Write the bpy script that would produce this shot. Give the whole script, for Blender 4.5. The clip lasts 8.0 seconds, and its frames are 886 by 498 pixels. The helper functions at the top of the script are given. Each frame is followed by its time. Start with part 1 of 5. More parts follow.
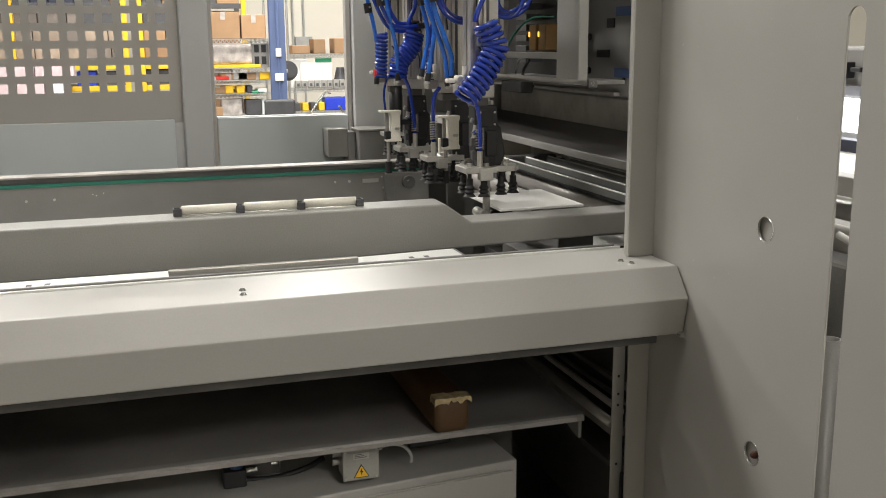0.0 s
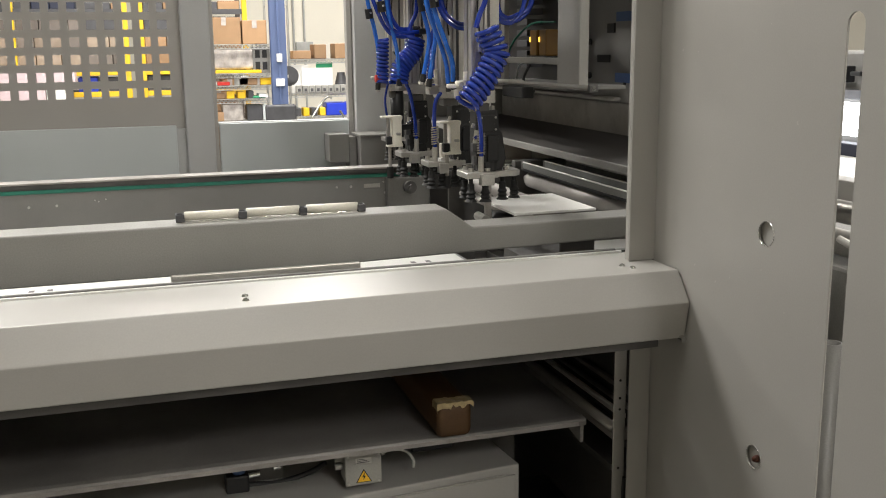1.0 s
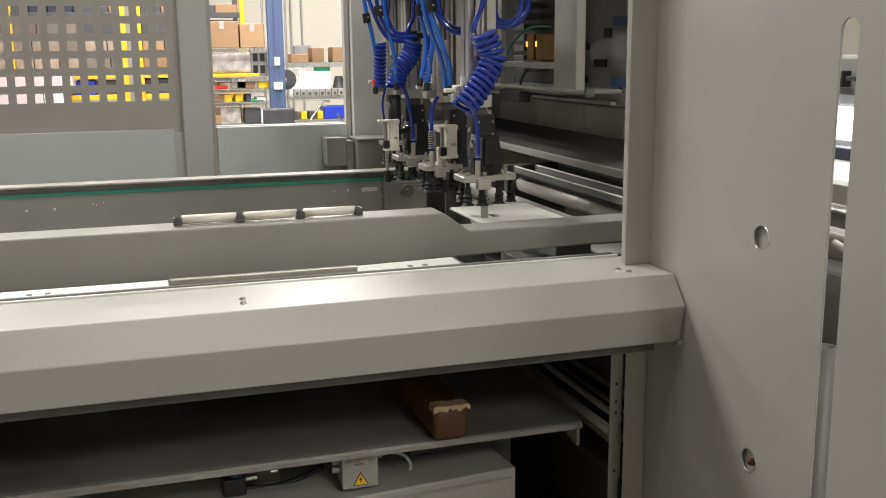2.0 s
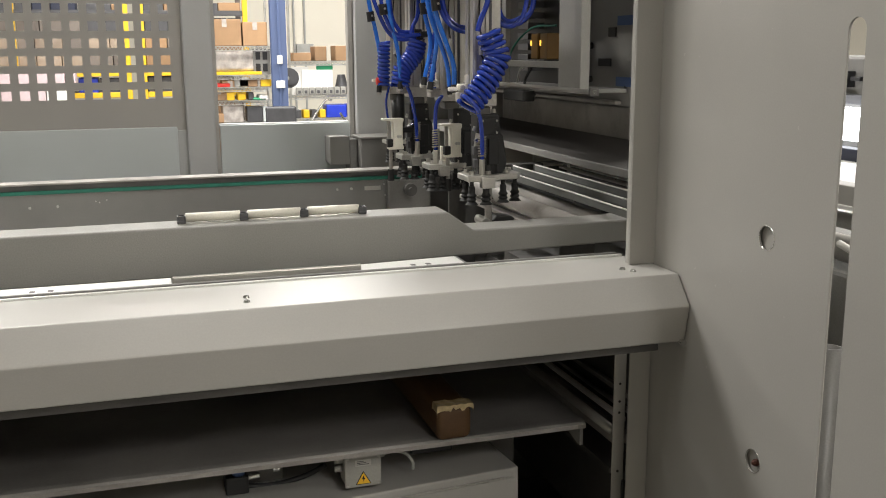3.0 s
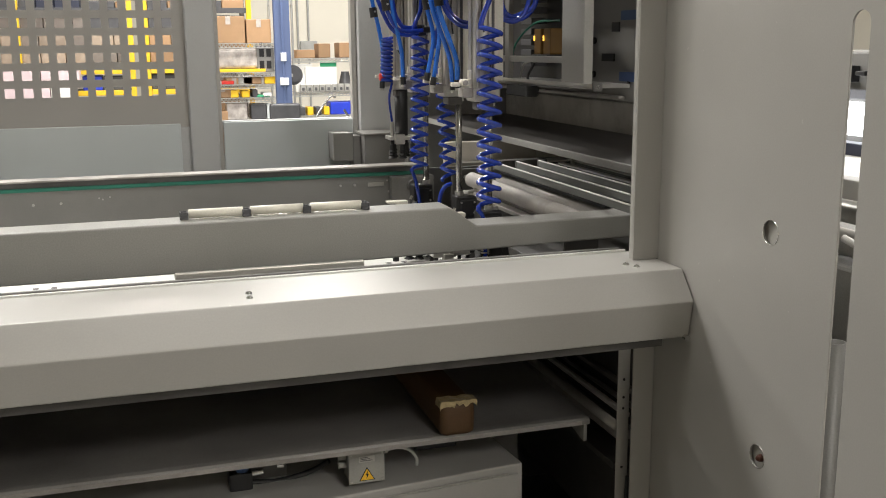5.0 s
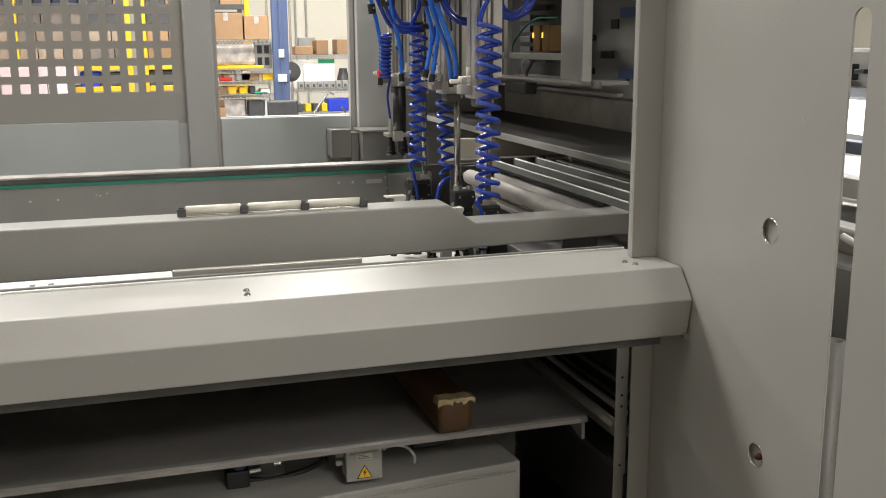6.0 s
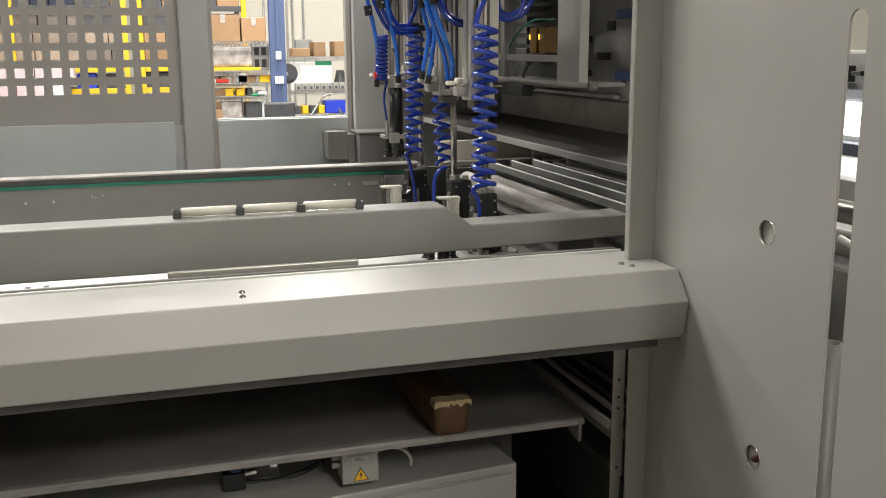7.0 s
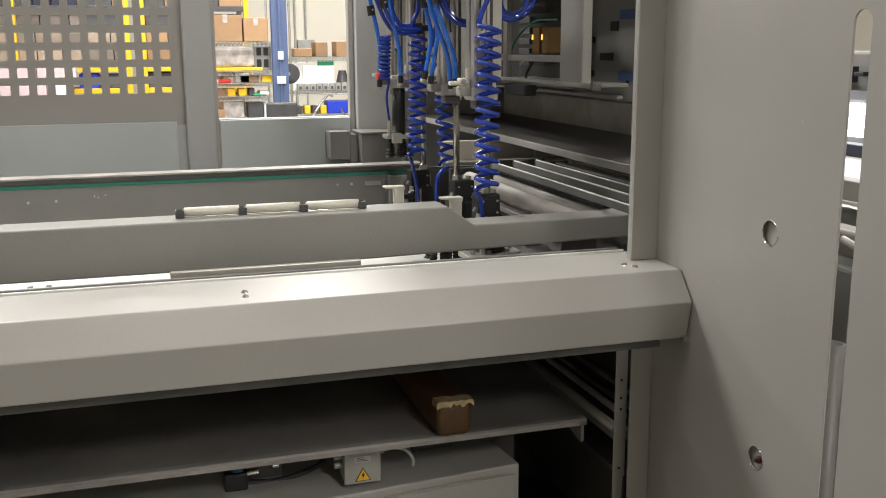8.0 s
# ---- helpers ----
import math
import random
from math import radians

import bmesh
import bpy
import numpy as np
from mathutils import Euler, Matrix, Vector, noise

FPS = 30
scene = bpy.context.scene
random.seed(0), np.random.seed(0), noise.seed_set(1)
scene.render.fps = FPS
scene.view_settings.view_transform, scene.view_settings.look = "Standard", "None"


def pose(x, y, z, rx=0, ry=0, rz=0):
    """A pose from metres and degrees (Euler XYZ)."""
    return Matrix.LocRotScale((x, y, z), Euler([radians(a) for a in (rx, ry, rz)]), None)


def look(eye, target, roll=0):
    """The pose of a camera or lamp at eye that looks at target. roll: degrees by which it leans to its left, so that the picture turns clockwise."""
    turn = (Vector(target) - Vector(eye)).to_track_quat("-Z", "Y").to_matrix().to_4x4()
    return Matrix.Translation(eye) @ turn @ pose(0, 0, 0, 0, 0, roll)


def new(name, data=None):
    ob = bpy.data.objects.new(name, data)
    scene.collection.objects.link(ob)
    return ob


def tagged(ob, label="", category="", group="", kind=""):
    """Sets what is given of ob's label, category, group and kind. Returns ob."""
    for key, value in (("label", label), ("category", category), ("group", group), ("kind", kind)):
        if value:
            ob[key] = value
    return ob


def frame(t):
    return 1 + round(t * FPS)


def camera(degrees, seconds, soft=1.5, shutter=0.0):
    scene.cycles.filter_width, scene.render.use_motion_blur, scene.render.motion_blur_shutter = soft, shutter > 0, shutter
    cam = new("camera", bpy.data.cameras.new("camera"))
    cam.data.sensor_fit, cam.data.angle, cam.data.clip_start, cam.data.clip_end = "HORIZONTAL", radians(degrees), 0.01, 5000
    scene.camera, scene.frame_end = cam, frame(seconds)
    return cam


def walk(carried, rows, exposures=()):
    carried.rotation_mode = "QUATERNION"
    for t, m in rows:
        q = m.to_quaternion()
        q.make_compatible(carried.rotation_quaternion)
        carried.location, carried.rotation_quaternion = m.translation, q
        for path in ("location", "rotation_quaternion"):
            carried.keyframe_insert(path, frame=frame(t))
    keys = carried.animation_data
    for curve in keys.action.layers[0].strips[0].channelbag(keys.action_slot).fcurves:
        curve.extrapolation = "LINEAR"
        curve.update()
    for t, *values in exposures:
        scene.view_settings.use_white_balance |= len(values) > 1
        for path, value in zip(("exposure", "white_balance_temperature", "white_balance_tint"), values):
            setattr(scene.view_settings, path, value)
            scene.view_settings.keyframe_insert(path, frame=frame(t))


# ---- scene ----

cam = camera(48.64, 8.0, soft=1.0, shutter=0.4)
walk(cam, [
    (0, look((0.0000, 0.0000, 1.5000), (0.8745, 2.8020, 0.8802), -0.447)),
    (0.5, look((-0.0026, -0.0012, 1.5006), (0.8697, 2.8027, 0.8862), -0.487)),
    (1, look((-0.0028, -0.0048, 1.5023), (0.8694, 2.8008, 0.8959), -0.622)),
    (1.5, look((-0.0028, -0.0122, 1.5041), (0.8763, 2.7934, 0.9074), -0.660)),
    (3, look((-0.0072, -0.0072, 1.5031), (0.8684, 2.7991, 0.9045), -0.319)),
    (3.5, look((-0.0087, -0.0038, 1.4989), (0.8667, 2.8008, 0.8927), -0.322)),
    (4, look((-0.0060, -0.0052, 1.5010), (0.8611, 2.8023, 0.8959), -0.502)),
    (4.5, look((-0.0033, -0.0057, 1.5004), (0.8573, 2.8040, 0.8960), -0.551)),
    (6, look((-0.0031, 0.0015, 1.4988), (0.8653, 2.8062, 0.8828), -0.351)),
    (6.5, look((-0.0006, 0.0036, 1.4986), (0.8735, 2.8074, 0.8866), -0.346)),
    (7, look((0.0004, 0.0049, 1.4977), (0.8768, 2.8085, 0.8876), -0.331)),
    (7.5, look((0.0004, 0.0067, 1.4964), (0.8752, 2.8112, 0.8884), -0.322)),
    (8, look((-0.0014, 0.0067, 1.4970), (0.8704, 2.8119, 0.8881), -0.257)),
])
scene.view_settings.exposure = 0.40

# ---- world and lights ----
world = bpy.data.worlds.new("hall_air")
scene.world = world
world.use_nodes = True
world.node_tree.nodes["Background"].inputs[0].default_value = (0.9, 0.93, 1.0, 1)
world.node_tree.nodes["Background"].inputs[1].default_value = 0.05

# ceiling lamp fittings over the hall: (x, y, watts)
LAMPS = [(-2.4, 4.4, 80), (-0.9, 4.7, 105), (0.1, 1.3, 22), (1.3, -4.3, 130), (1.75, -2.2, 45),
         (-2.0, 8.0, 185), (1.4, 8.0, 160), (0.0, 12.0, 165), (2.8, 11.5, 165), (3.4, 15.5, 160), (4.6, 4.2, 240)]
LAMP_Z = 4.3


# ---- materials ----
def mat(name, rgb, rough=0.5, metal=0.0, scale=8.0, vary=0.12, bump=0.0, bump_scale=120.0, speck=0.07, stain=None, stain_amount=0.0,
        stain_scale=3.0, emit=0.0, stretch=(1, 1, 1), coat=0.0, island=0.0, chips=0.0):
    m = bpy.data.materials.new(name)
    m.use_nodes = True
    nt = m.node_tree
    b = nt.nodes["Principled BSDF"]
    b.inputs["Roughness"].default_value = rough
    b.inputs["Metallic"].default_value = metal
    b.inputs["Coat Weight"].default_value = coat
    tc = nt.nodes.new("ShaderNodeTexCoord")
    mp = nt.nodes.new("ShaderNodeMapping")
    mp.inputs["Scale"].default_value = stretch
    nt.links.new(tc.outputs["Object"], mp.inputs["Vector"])
    big = nt.nodes.new("ShaderNodeTexNoise")
    big.inputs["Scale"].default_value = scale
    big.inputs["Detail"].default_value = 6
    nt.links.new(mp.outputs["Vector"], big.inputs["Vector"])
    ramp = nt.nodes.new("ShaderNodeMapRange")
    ramp.inputs["From Min"].default_value, ramp.inputs["From Max"].default_value = 0.3, 0.7
    ramp.inputs["To Min"].default_value, ramp.inputs["To Max"].default_value = 1 - vary, 1 + vary
    nt.links.new(big.outputs["Fac"], ramp.inputs["Value"])
    mul = nt.nodes.new("ShaderNodeVectorMath")
    mul.operation = "SCALE"
    mul.inputs[0].default_value = rgb
    nt.links.new(ramp.outputs["Result"], mul.inputs["Scale"])
    out = mul.outputs["Vector"]
    grain = nt.nodes.new("ShaderNodeTexNoise")
    grain.inputs["Scale"].default_value = 330
    grain.inputs["Detail"].default_value = 3
    nt.links.new(mp.outputs["Vector"], grain.inputs["Vector"])
    gr = nt.nodes.new("ShaderNodeMapRange")
    gr.inputs["From Min"].default_value, gr.inputs["From Max"].default_value = 0.3, 0.7
    gr.inputs["To Min"].default_value, gr.inputs["To Max"].default_value = 1 - speck, 1 + speck
    nt.links.new(grain.outputs["Fac"], gr.inputs["Value"])
    gm = nt.nodes.new("ShaderNodeVectorMath")
    gm.operation = "SCALE"
    nt.links.new(out, gm.inputs[0])
    nt.links.new(gr.outputs["Result"], gm.inputs["Scale"])
    out = gm.outputs["Vector"]
    if chips:
        cn = nt.nodes.new("ShaderNodeTexNoise")
        cn.inputs["Scale"].default_value = 70
        cn.inputs["Detail"].default_value = 2
        nt.links.new(mp.outputs["Vector"], cn.inputs["Vector"])
        cr = nt.nodes.new("ShaderNodeMapRange")
        cr.inputs["From Min"].default_value, cr.inputs["From Max"].default_value = 0.77, 0.79
        cr.inputs["To Min"].default_value, cr.inputs["To Max"].default_value = 1.0, chips
        nt.links.new(cn.outputs["Fac"], cr.inputs["Value"])
        cm = nt.nodes.new("ShaderNodeVectorMath")
        cm.operation = "SCALE"
        nt.links.new(out, cm.inputs[0])
        nt.links.new(cr.outputs["Result"], cm.inputs["Scale"])
        out = cm.outputs["Vector"]
    if island:
        info = nt.nodes.new("ShaderNodeObjectInfo")
        r2 = nt.nodes.new("ShaderNodeMapRange")
        r2.inputs["To Min"].default_value, r2.inputs["To Max"].default_value = 1 - island, 1 + island
        nt.links.new(info.outputs["Random"], r2.inputs["Value"])
        m2 = nt.nodes.new("ShaderNodeVectorMath")
        m2.operation = "SCALE"
        nt.links.new(out, m2.inputs[0])
        nt.links.new(r2.outputs["Result"], m2.inputs["Scale"])
        out = m2.outputs["Vector"]
    if stain:
        sn = nt.nodes.new("ShaderNodeTexNoise")
        sn.inputs["Scale"].default_value = stain_scale
        sn.inputs["Detail"].default_value = 8
        sn.inputs["Roughness"].default_value = 0.65
        nt.links.new(mp.outputs["Vector"], sn.inputs["Vector"])
        sr = nt.nodes.new("ShaderNodeMapRange")
        sr.inputs["From Min"].default_value, sr.inputs["From Max"].default_value = 0.5, 0.75
        sr.inputs["To Max"].default_value = stain_amount
        nt.links.new(sn.outputs["Fac"], sr.inputs["Value"])
        mx = nt.nodes.new("ShaderNodeMix")
        mx.data_type = "RGBA"
        nt.links.new(sr.outputs["Result"], mx.inputs["Factor"])
        nt.links.new(out, mx.inputs["A"])
        mx.inputs["B"].default_value = (*stain, 1)
        out = mx.outputs["Result"]
    nt.links.new(out, b.inputs["Base Color"])
    fine = nt.nodes.new("ShaderNodeTexNoise")
    fine.inputs["Scale"].default_value = bump_scale
    fine.inputs["Detail"].default_value = 4
    nt.links.new(mp.outputs["Vector"], fine.inputs["Vector"])
    rr = nt.nodes.new("ShaderNodeMapRange")
    rr.inputs["To Min"].default_value, rr.inputs["To Max"].default_value = max(0.02, rough - 0.08), min(1, rough + 0.08)
    nt.links.new(big.outputs["Fac"], rr.inputs["Value"])
    nt.links.new(rr.outputs["Result"], b.inputs["Roughness"])
    if bump:
        bp = nt.nodes.new("ShaderNodeBump")
        bp.inputs["Strength"].default_value = bump
        bp.inputs["Distance"].default_value = 0.002
        nt.links.new(fine.outputs["Fac"], bp.inputs["Height"])
        nt.links.new(bp.outputs["Normal"], b.inputs["Normal"])
    if emit:
        b.inputs["Emission Color"].default_value = (*rgb, 1)
        b.inputs["Emission Strength"].default_value = emit
    return m


PAINT = mat("grey_machine_paint", (0.40, 0.39, 0.365), 0.36, 0.0, 1.6, 0.05, 0.012, 420, speck=0.025, stain=(0.31, 0.30, 0.28), stain_amount=0.16, stain_scale=5, chips=1.2)
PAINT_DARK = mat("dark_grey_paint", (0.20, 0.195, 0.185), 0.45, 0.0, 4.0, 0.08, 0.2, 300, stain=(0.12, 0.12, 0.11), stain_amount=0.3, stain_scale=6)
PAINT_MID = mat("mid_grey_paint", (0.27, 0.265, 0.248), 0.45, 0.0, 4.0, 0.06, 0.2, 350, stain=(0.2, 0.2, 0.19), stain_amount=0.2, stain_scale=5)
GUARD = mat("blue_grey_paint", (0.57, 0.61, 0.61), 0.5, 0.0, 3.0, 0.05, 0.15, 300)
GUARD_POST = mat("post_grey_paint", (0.48, 0.485, 0.48), 0.5, 0.0, 3.0, 0.05, 0.15, 300)
SCREEN = mat("perforated_grey_paint", (0.40, 0.385, 0.36), 0.5, 0.0, 3.0, 0.05, 0.15, 300)
STEEL = mat("bare_steel", (0.50, 0.49, 0.46), 0.34, 0.9, 5.0, 0.15, 0.2, 200, stain=(0.25, 0.23, 0.2), stain_amount=0.5, stain_scale=7)
FINGREY = mat("grey_green_fin", (0.22, 0.225, 0.215), 0.45, 0.2, 8, 0.15, 0.1, 200)
BEIGE = mat("beige_sheet", (0.62, 0.575, 0.50), 0.5, 0.0, 5, 0.08, 0.1, 200)
# Worn steel, its colour paled to replace light missing on the press bar.
BARSTEEL = mat("worn_pale_steel", (0.55, 0.53, 0.51), 0.5, 0.3, 6.0, 0.2, 0.2, 90, stain=(0.22, 0.20, 0.19), stain_amount=0.6, stain_scale=9)
STEEL_DULL = mat("worn_steel_bar", (0.33, 0.31, 0.29), 0.6, 0.35, 6.0, 0.25, 0.3, 90, stain=(0.15, 0.14, 0.12), stain_amount=0.6, stain_scale=9)
CHROME = mat("polished_steel", (0.72, 0.72, 0.7), 0.18, 1.0, 10, 0.05)
ALU = mat("anodised_aluminium", (0.50, 0.485, 0.455), 0.38, 0.75, 8, 0.08, 0.1, 300)
ROD = mat("ground_steel_rod", (0.34, 0.33, 0.31), 0.24, 0.9, 10, 0.1)
# Near-white and barely metallic: puts the glint of metal edges into the colour.
BRIGHT = mat("pale_glint_metal", (0.85, 0.84, 0.80), 0.35, 0.25, 10, 0.05)
BLACK = mat("black_plastic", (0.009, 0.009, 0.010), 0.45, 0.0, 20, 0.2, 0.1, 300)
RUBBER = mat("black_rubber", (0.012, 0.012, 0.012), 0.7, 0.0, 20, 0.2)
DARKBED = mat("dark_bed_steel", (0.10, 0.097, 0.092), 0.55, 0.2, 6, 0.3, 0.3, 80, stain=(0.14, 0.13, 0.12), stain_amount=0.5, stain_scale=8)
SLABTOP = mat("dark_sliding_plate", (0.068, 0.063, 0.06), 0.5, 0.1, 5, 0.3, 0.25, 60, stain=(0.10, 0.09, 0.082), stain_amount=0.5, stain_scale=9)
TABLE = mat("scuffed_table_steel", (0.25, 0.238, 0.225), 0.42, 0.15, 4, 0.3, 0.3, 70, stain=(0.26, 0.25, 0.23), stain_amount=0.35, stain_scale=5)
BLUE = mat("blue_polyurethane_tube", (0.010, 0.038, 0.33), 0.16, 0.0, 30, 0.15, coat=0.3)
BLUE_LIGHT = mat("pale_blue_tube", (0.02, 0.15, 0.62), 0.25, 0.0, 30, 0.12, coat=0.3)
WHITE_PL = mat("ivory_plastic", (0.74, 0.71, 0.62), 0.42, 0.0, 20, 0.05)
PAPER = mat("white_board", (0.80, 0.79, 0.76), 0.6, 0.0, 12, 0.03, 0.05, 300)
PRINT = mat("dark_print", (0.16, 0.15, 0.15), 0.6)
ROLLER = mat("worn_pale_roller", (0.42, 0.40, 0.375), 0.42, 0.25, 14, 0.2, 0.2, 60, stain=(0.30, 0.28, 0.26), stain_amount=0.7, stain_scale=12, stretch=(1, 0.5, 1))
GREEN = mat("green_belt", (0.015, 0.16, 0.11), 0.5, 0.0, 20, 0.15)
BLOCK = mat("brown_wood_block", (0.085, 0.042, 0.014), 0.6, 0.0, 14, 0.25, 0.4, 90, stain=(0.06, 0.03, 0.012), stain_amount=0.6, stain_scale=12, stretch=(1, 0.2, 1))
FOIL = mat("crinkled_gold_tape", (0.42, 0.33, 0.18), 0.3, 0.25, 40, 0.3, 0.6, 110)
YELLOW = mat("signal_yellow", (0.80, 0.50, 0.02), 0.45, 0.0, 10, 0.08)
RED = mat("red_plastic", (0.60, 0.03, 0.02), 0.4)
ORANGE = mat("orange_relay", (0.13, 0.065, 0.008), 0.35, 0.0, 10, 0.1)
AMBER = mat("amber_led", (1.0, 0.55, 0.08), 0.3, emit=1.2)
NAVY = mat("navy_cover", (0.02, 0.025, 0.05), 0.5)
BLUETAPE = mat("blue_tape", (0.05, 0.10, 0.24), 0.5)
CREAM = mat("cream_wall_paint", (0.80, 0.76, 0.66), 0.7, 0.0, 1.5, 0.03, 0.1, 60)
CEIL = mat("white_ceiling", (0.7, 0.7, 0.68), 0.8, 0.0, 1.5, 0.04)
CONCRETE = mat("hall_floor", (0.13, 0.126, 0.118), 0.45, 0.0, 2.0, 0.15, 0.2, 60, stain=(0.17, 0.165, 0.155), stain_amount=0.4, stain_scale=2)
LAMPGLOW = mat("lamp_diffuser", (1.0, 0.97, 0.9), 0.5, emit=6.0)
LAMPBODY = mat("lamp_housing", (0.75, 0.75, 0.73), 0.5)
CARTON = mat("brown_carton", (0.33, 0.20, 0.105), 0.7, 0.0, 6, 0.1, 0.1, 100, island=0.25)
WRAP = mat("stretch_wrap", (0.44, 0.40, 0.37), 0.25, 0.0, 9, 0.4, 0.8, 25, stain=(0.66, 0.64, 0.62), stain_amount=0.7, stain_scale=7)
BUNDLE = mat("film_wrapped_carton", (0.31, 0.245, 0.185), 0.35, 0.0, 5, 0.2, 0.4, 30, stain=(0.52, 0.47, 0.42), stain_amount=0.5, stain_scale=4, island=0.2)
TAUPE = mat("dull_brown_carton", (0.17, 0.145, 0.125), 0.7, 0.0, 5, 0.15, island=0.25)
COLBLUE = mat("blue_grey_column_paint", (0.10, 0.14, 0.27), 0.5, 0.0, 3, 0.08)
WIRE = mat("chrome_wire", (0.62, 0.62, 0.60), 0.3, 0.8, 10, 0.1)
BIN_BLUE = mat("blue_bin", (0.02, 0.05, 0.55), 0.4)
PINK = mat("pink_white_packets", (0.66, 0.52, 0.54), 0.5, 0.0, 6, 0.1)
DARKGREY = mat("dark_grey_plastic", (0.07, 0.07, 0.075), 0.5, 0.0, 8, 0.2)
GLOWWIN = mat("bright_window", (0.95, 0.97, 1.0), 0.5, emit=3.5)
CABLE = mat("grey_cable", (0.42, 0.42, 0.40), 0.4)
CAST = mat("cast_grey_box", (0.33, 0.325, 0.30), 0.5, 0.1, 10, 0.08, 0.25, 200)
SIGNYEL = mat("yellow_sign", (0.85, 0.50, 0.03), 0.4)
RUST = mat("rusty_bolt", (0.10, 0.035, 0.022), 0.4, 0.3, 30, 0.3, 0.4, 200)
GREENSIGN = mat("green_label", (0.03, 0.35, 0.16), 0.5)


# ---- mesh helpers ----
def part(name, bm, material, parent=None, label="", smooth=False):
    me = bpy.data.meshes.new(name)
    bm.normal_update()
    bm.to_mesh(me)
    bm.free()
    me.materials.append(material)
    if smooth:
        me.polygons.foreach_set("use_smooth", [True] * len(me.polygons))
    ob = new(name, me)
    if parent:
        ob.parent = parent
    if label:
        ob["label"] = label
    return ob


def thing(name, label, category, x=0, y=0, z=0, group="", kind=""):
    ob = new(name)
    ob.location = (x, y, z)
    return tagged(ob, label, category, group, kind)


def add_box(bm, x0, x1, y0, y1, z0, z1, bevel=0.0, seg=2):
    made = bmesh.ops.create_cube(bm, size=1)["verts"]
    bmesh.ops.transform(bm, matrix=Matrix.Translation(((x0 + x1) / 2, (y0 + y1) / 2, (z0 + z1) / 2))
                        @ Matrix.Diagonal((x1 - x0, y1 - y0, z1 - z0, 1)), verts=made)
    if bevel:
        edges = list({e for v in made for e in v.link_edges})
        bmesh.ops.bevel(bm, geom=edges, offset=bevel, segments=seg, profile=0.5, affect="EDGES")
    return bm


def box(x0, x1, y0, y1, z0, z1, bevel=0.003, seg=2):
    return add_box(bmesh.new(), x0, x1, y0, y1, z0, z1, bevel, seg)


def add_rod(bm, a, b, r, n=14, r2=None):
    a, b = Vector(a), Vector(b)
    d = b - a
    turn = d.to_track_quat("Z", "Y").to_matrix().to_4x4()
    bmesh.ops.create_cone(bm, cap_ends=True, segments=n, radius1=r, radius2=r if r2 is None else r2, depth=d.length,
                          matrix=Matrix.Translation((a + b) / 2) @ turn)
    return bm


def rod(a, b, r, n=14, r2=None):
    return add_rod(bmesh.new(), a, b, r, n, r2)


def prism(profile, axis, lo, hi, bevel=0.0, seg=2):
    """A profile of (u, v) pulled along an axis: x takes (y, z), y takes (x, z), z takes (x, y)."""
    bm = bmesh.new()

    def at(u, v, w):
        return {"x": (w, u, v), "y": (u, w, v), "z": (u, v, w)}[axis]
    a = [bm.verts.new(at(u, v, lo)) for u, v in profile]
    b = [bm.verts.new(at(u, v, hi)) for u, v in profile]
    n = len(profile)
    bm.faces.new(a)
    bm.faces.new(list(reversed(b)))
    for i in range(n):
        bm.faces.new((a[i], b[i], b[(i + 1) % n], a[(i + 1) % n]))
    bmesh.ops.recalc_face_normals(bm, faces=bm.faces)
    if bevel:
        bmesh.ops.bevel(bm, geom=list(bm.edges), offset=bevel, segments=seg, profile=0.5, affect="EDGES")
    return bm


def smooth_path(points, steps=8):
    """A soft curve through a few points."""
    p = [Vector(q) for q in points]
    p = [p[0] * 2 - p[1]] + p + [p[-1] * 2 - p[-2]]
    out = []
    for i in range(1, len(p) - 2):
        for k in range(steps):
            t = k / steps
            a, b, c, d = p[i - 1], p[i], p[i + 1], p[i + 2]
            out.append(0.5 * ((2 * b) + (c - a) * t + (2 * a - 5 * b + 4 * c - d) * t * t + (3 * b - a - 3 * c + d) * t ** 3))
    out.append(p[-2])
    return out


def add_tube(bm, line, r, n=10):
    rings = []
    side = Vector((0.13, 1, 0.07)).normalized()
    for i, q in enumerate(line):
        t = (line[min(i + 1, len(line) - 1)] - line[max(i - 1, 0)]).normalized()
        u = (side - t * side.dot(t)).normalized()
        side = u
        w = t.cross(u)
        rings.append([bm.verts.new(q + r * (math.cos(2 * math.pi * k / n) * u + math.sin(2 * math.pi * k / n) * w)) for k in range(n)])
    for a, b in zip(rings, rings[1:]):
        for k in range(n):
            bm.faces.new((a[k], a[(k + 1) % n], b[(k + 1) % n], b[k]))
    bm.faces.new(list(reversed(rings[0])))
    bm.faces.new(rings[-1])
    return bm


def tube(points, r, n=10, steps=8):
    bm = add_tube(bmesh.new(), smooth_path(points, steps), r, n)
    bmesh.ops.recalc_face_normals(bm, faces=bm.faces)
    return bm


def structure(name, bm, material, label=""):
    return tagged(part(name, bm, material), label or name.replace("_", " "), "", "", "structure")


# ---- the hall ----
structure("floor", box(-9, 12, -6, 19, -0.2, 0, 0), CONCRETE, "grey sealed concrete hall floor")
structure("ceiling", box(-9, 12, -6, 19, 4.8, 5.0, 0), CEIL, "white painted hall ceiling")
structure("wall_back", box(-9, 12, 18.8, 19, 0, 4.8, 0), CREAM, "cream painted hall wall behind the shelves")
structure("wall_front", box(-9, 12, -6.2, -6, 0, 4.8, 0), CREAM, "cream painted hall wall")
structure("wall_left", box(-9.2, -9, -6, 19, 0, 4.8, 0), CREAM, "cream painted hall wall")
structure("wall_right", box(12, 12.2, -6, 19, 0, 4.8, 0), CREAM, "cream painted hall wall")

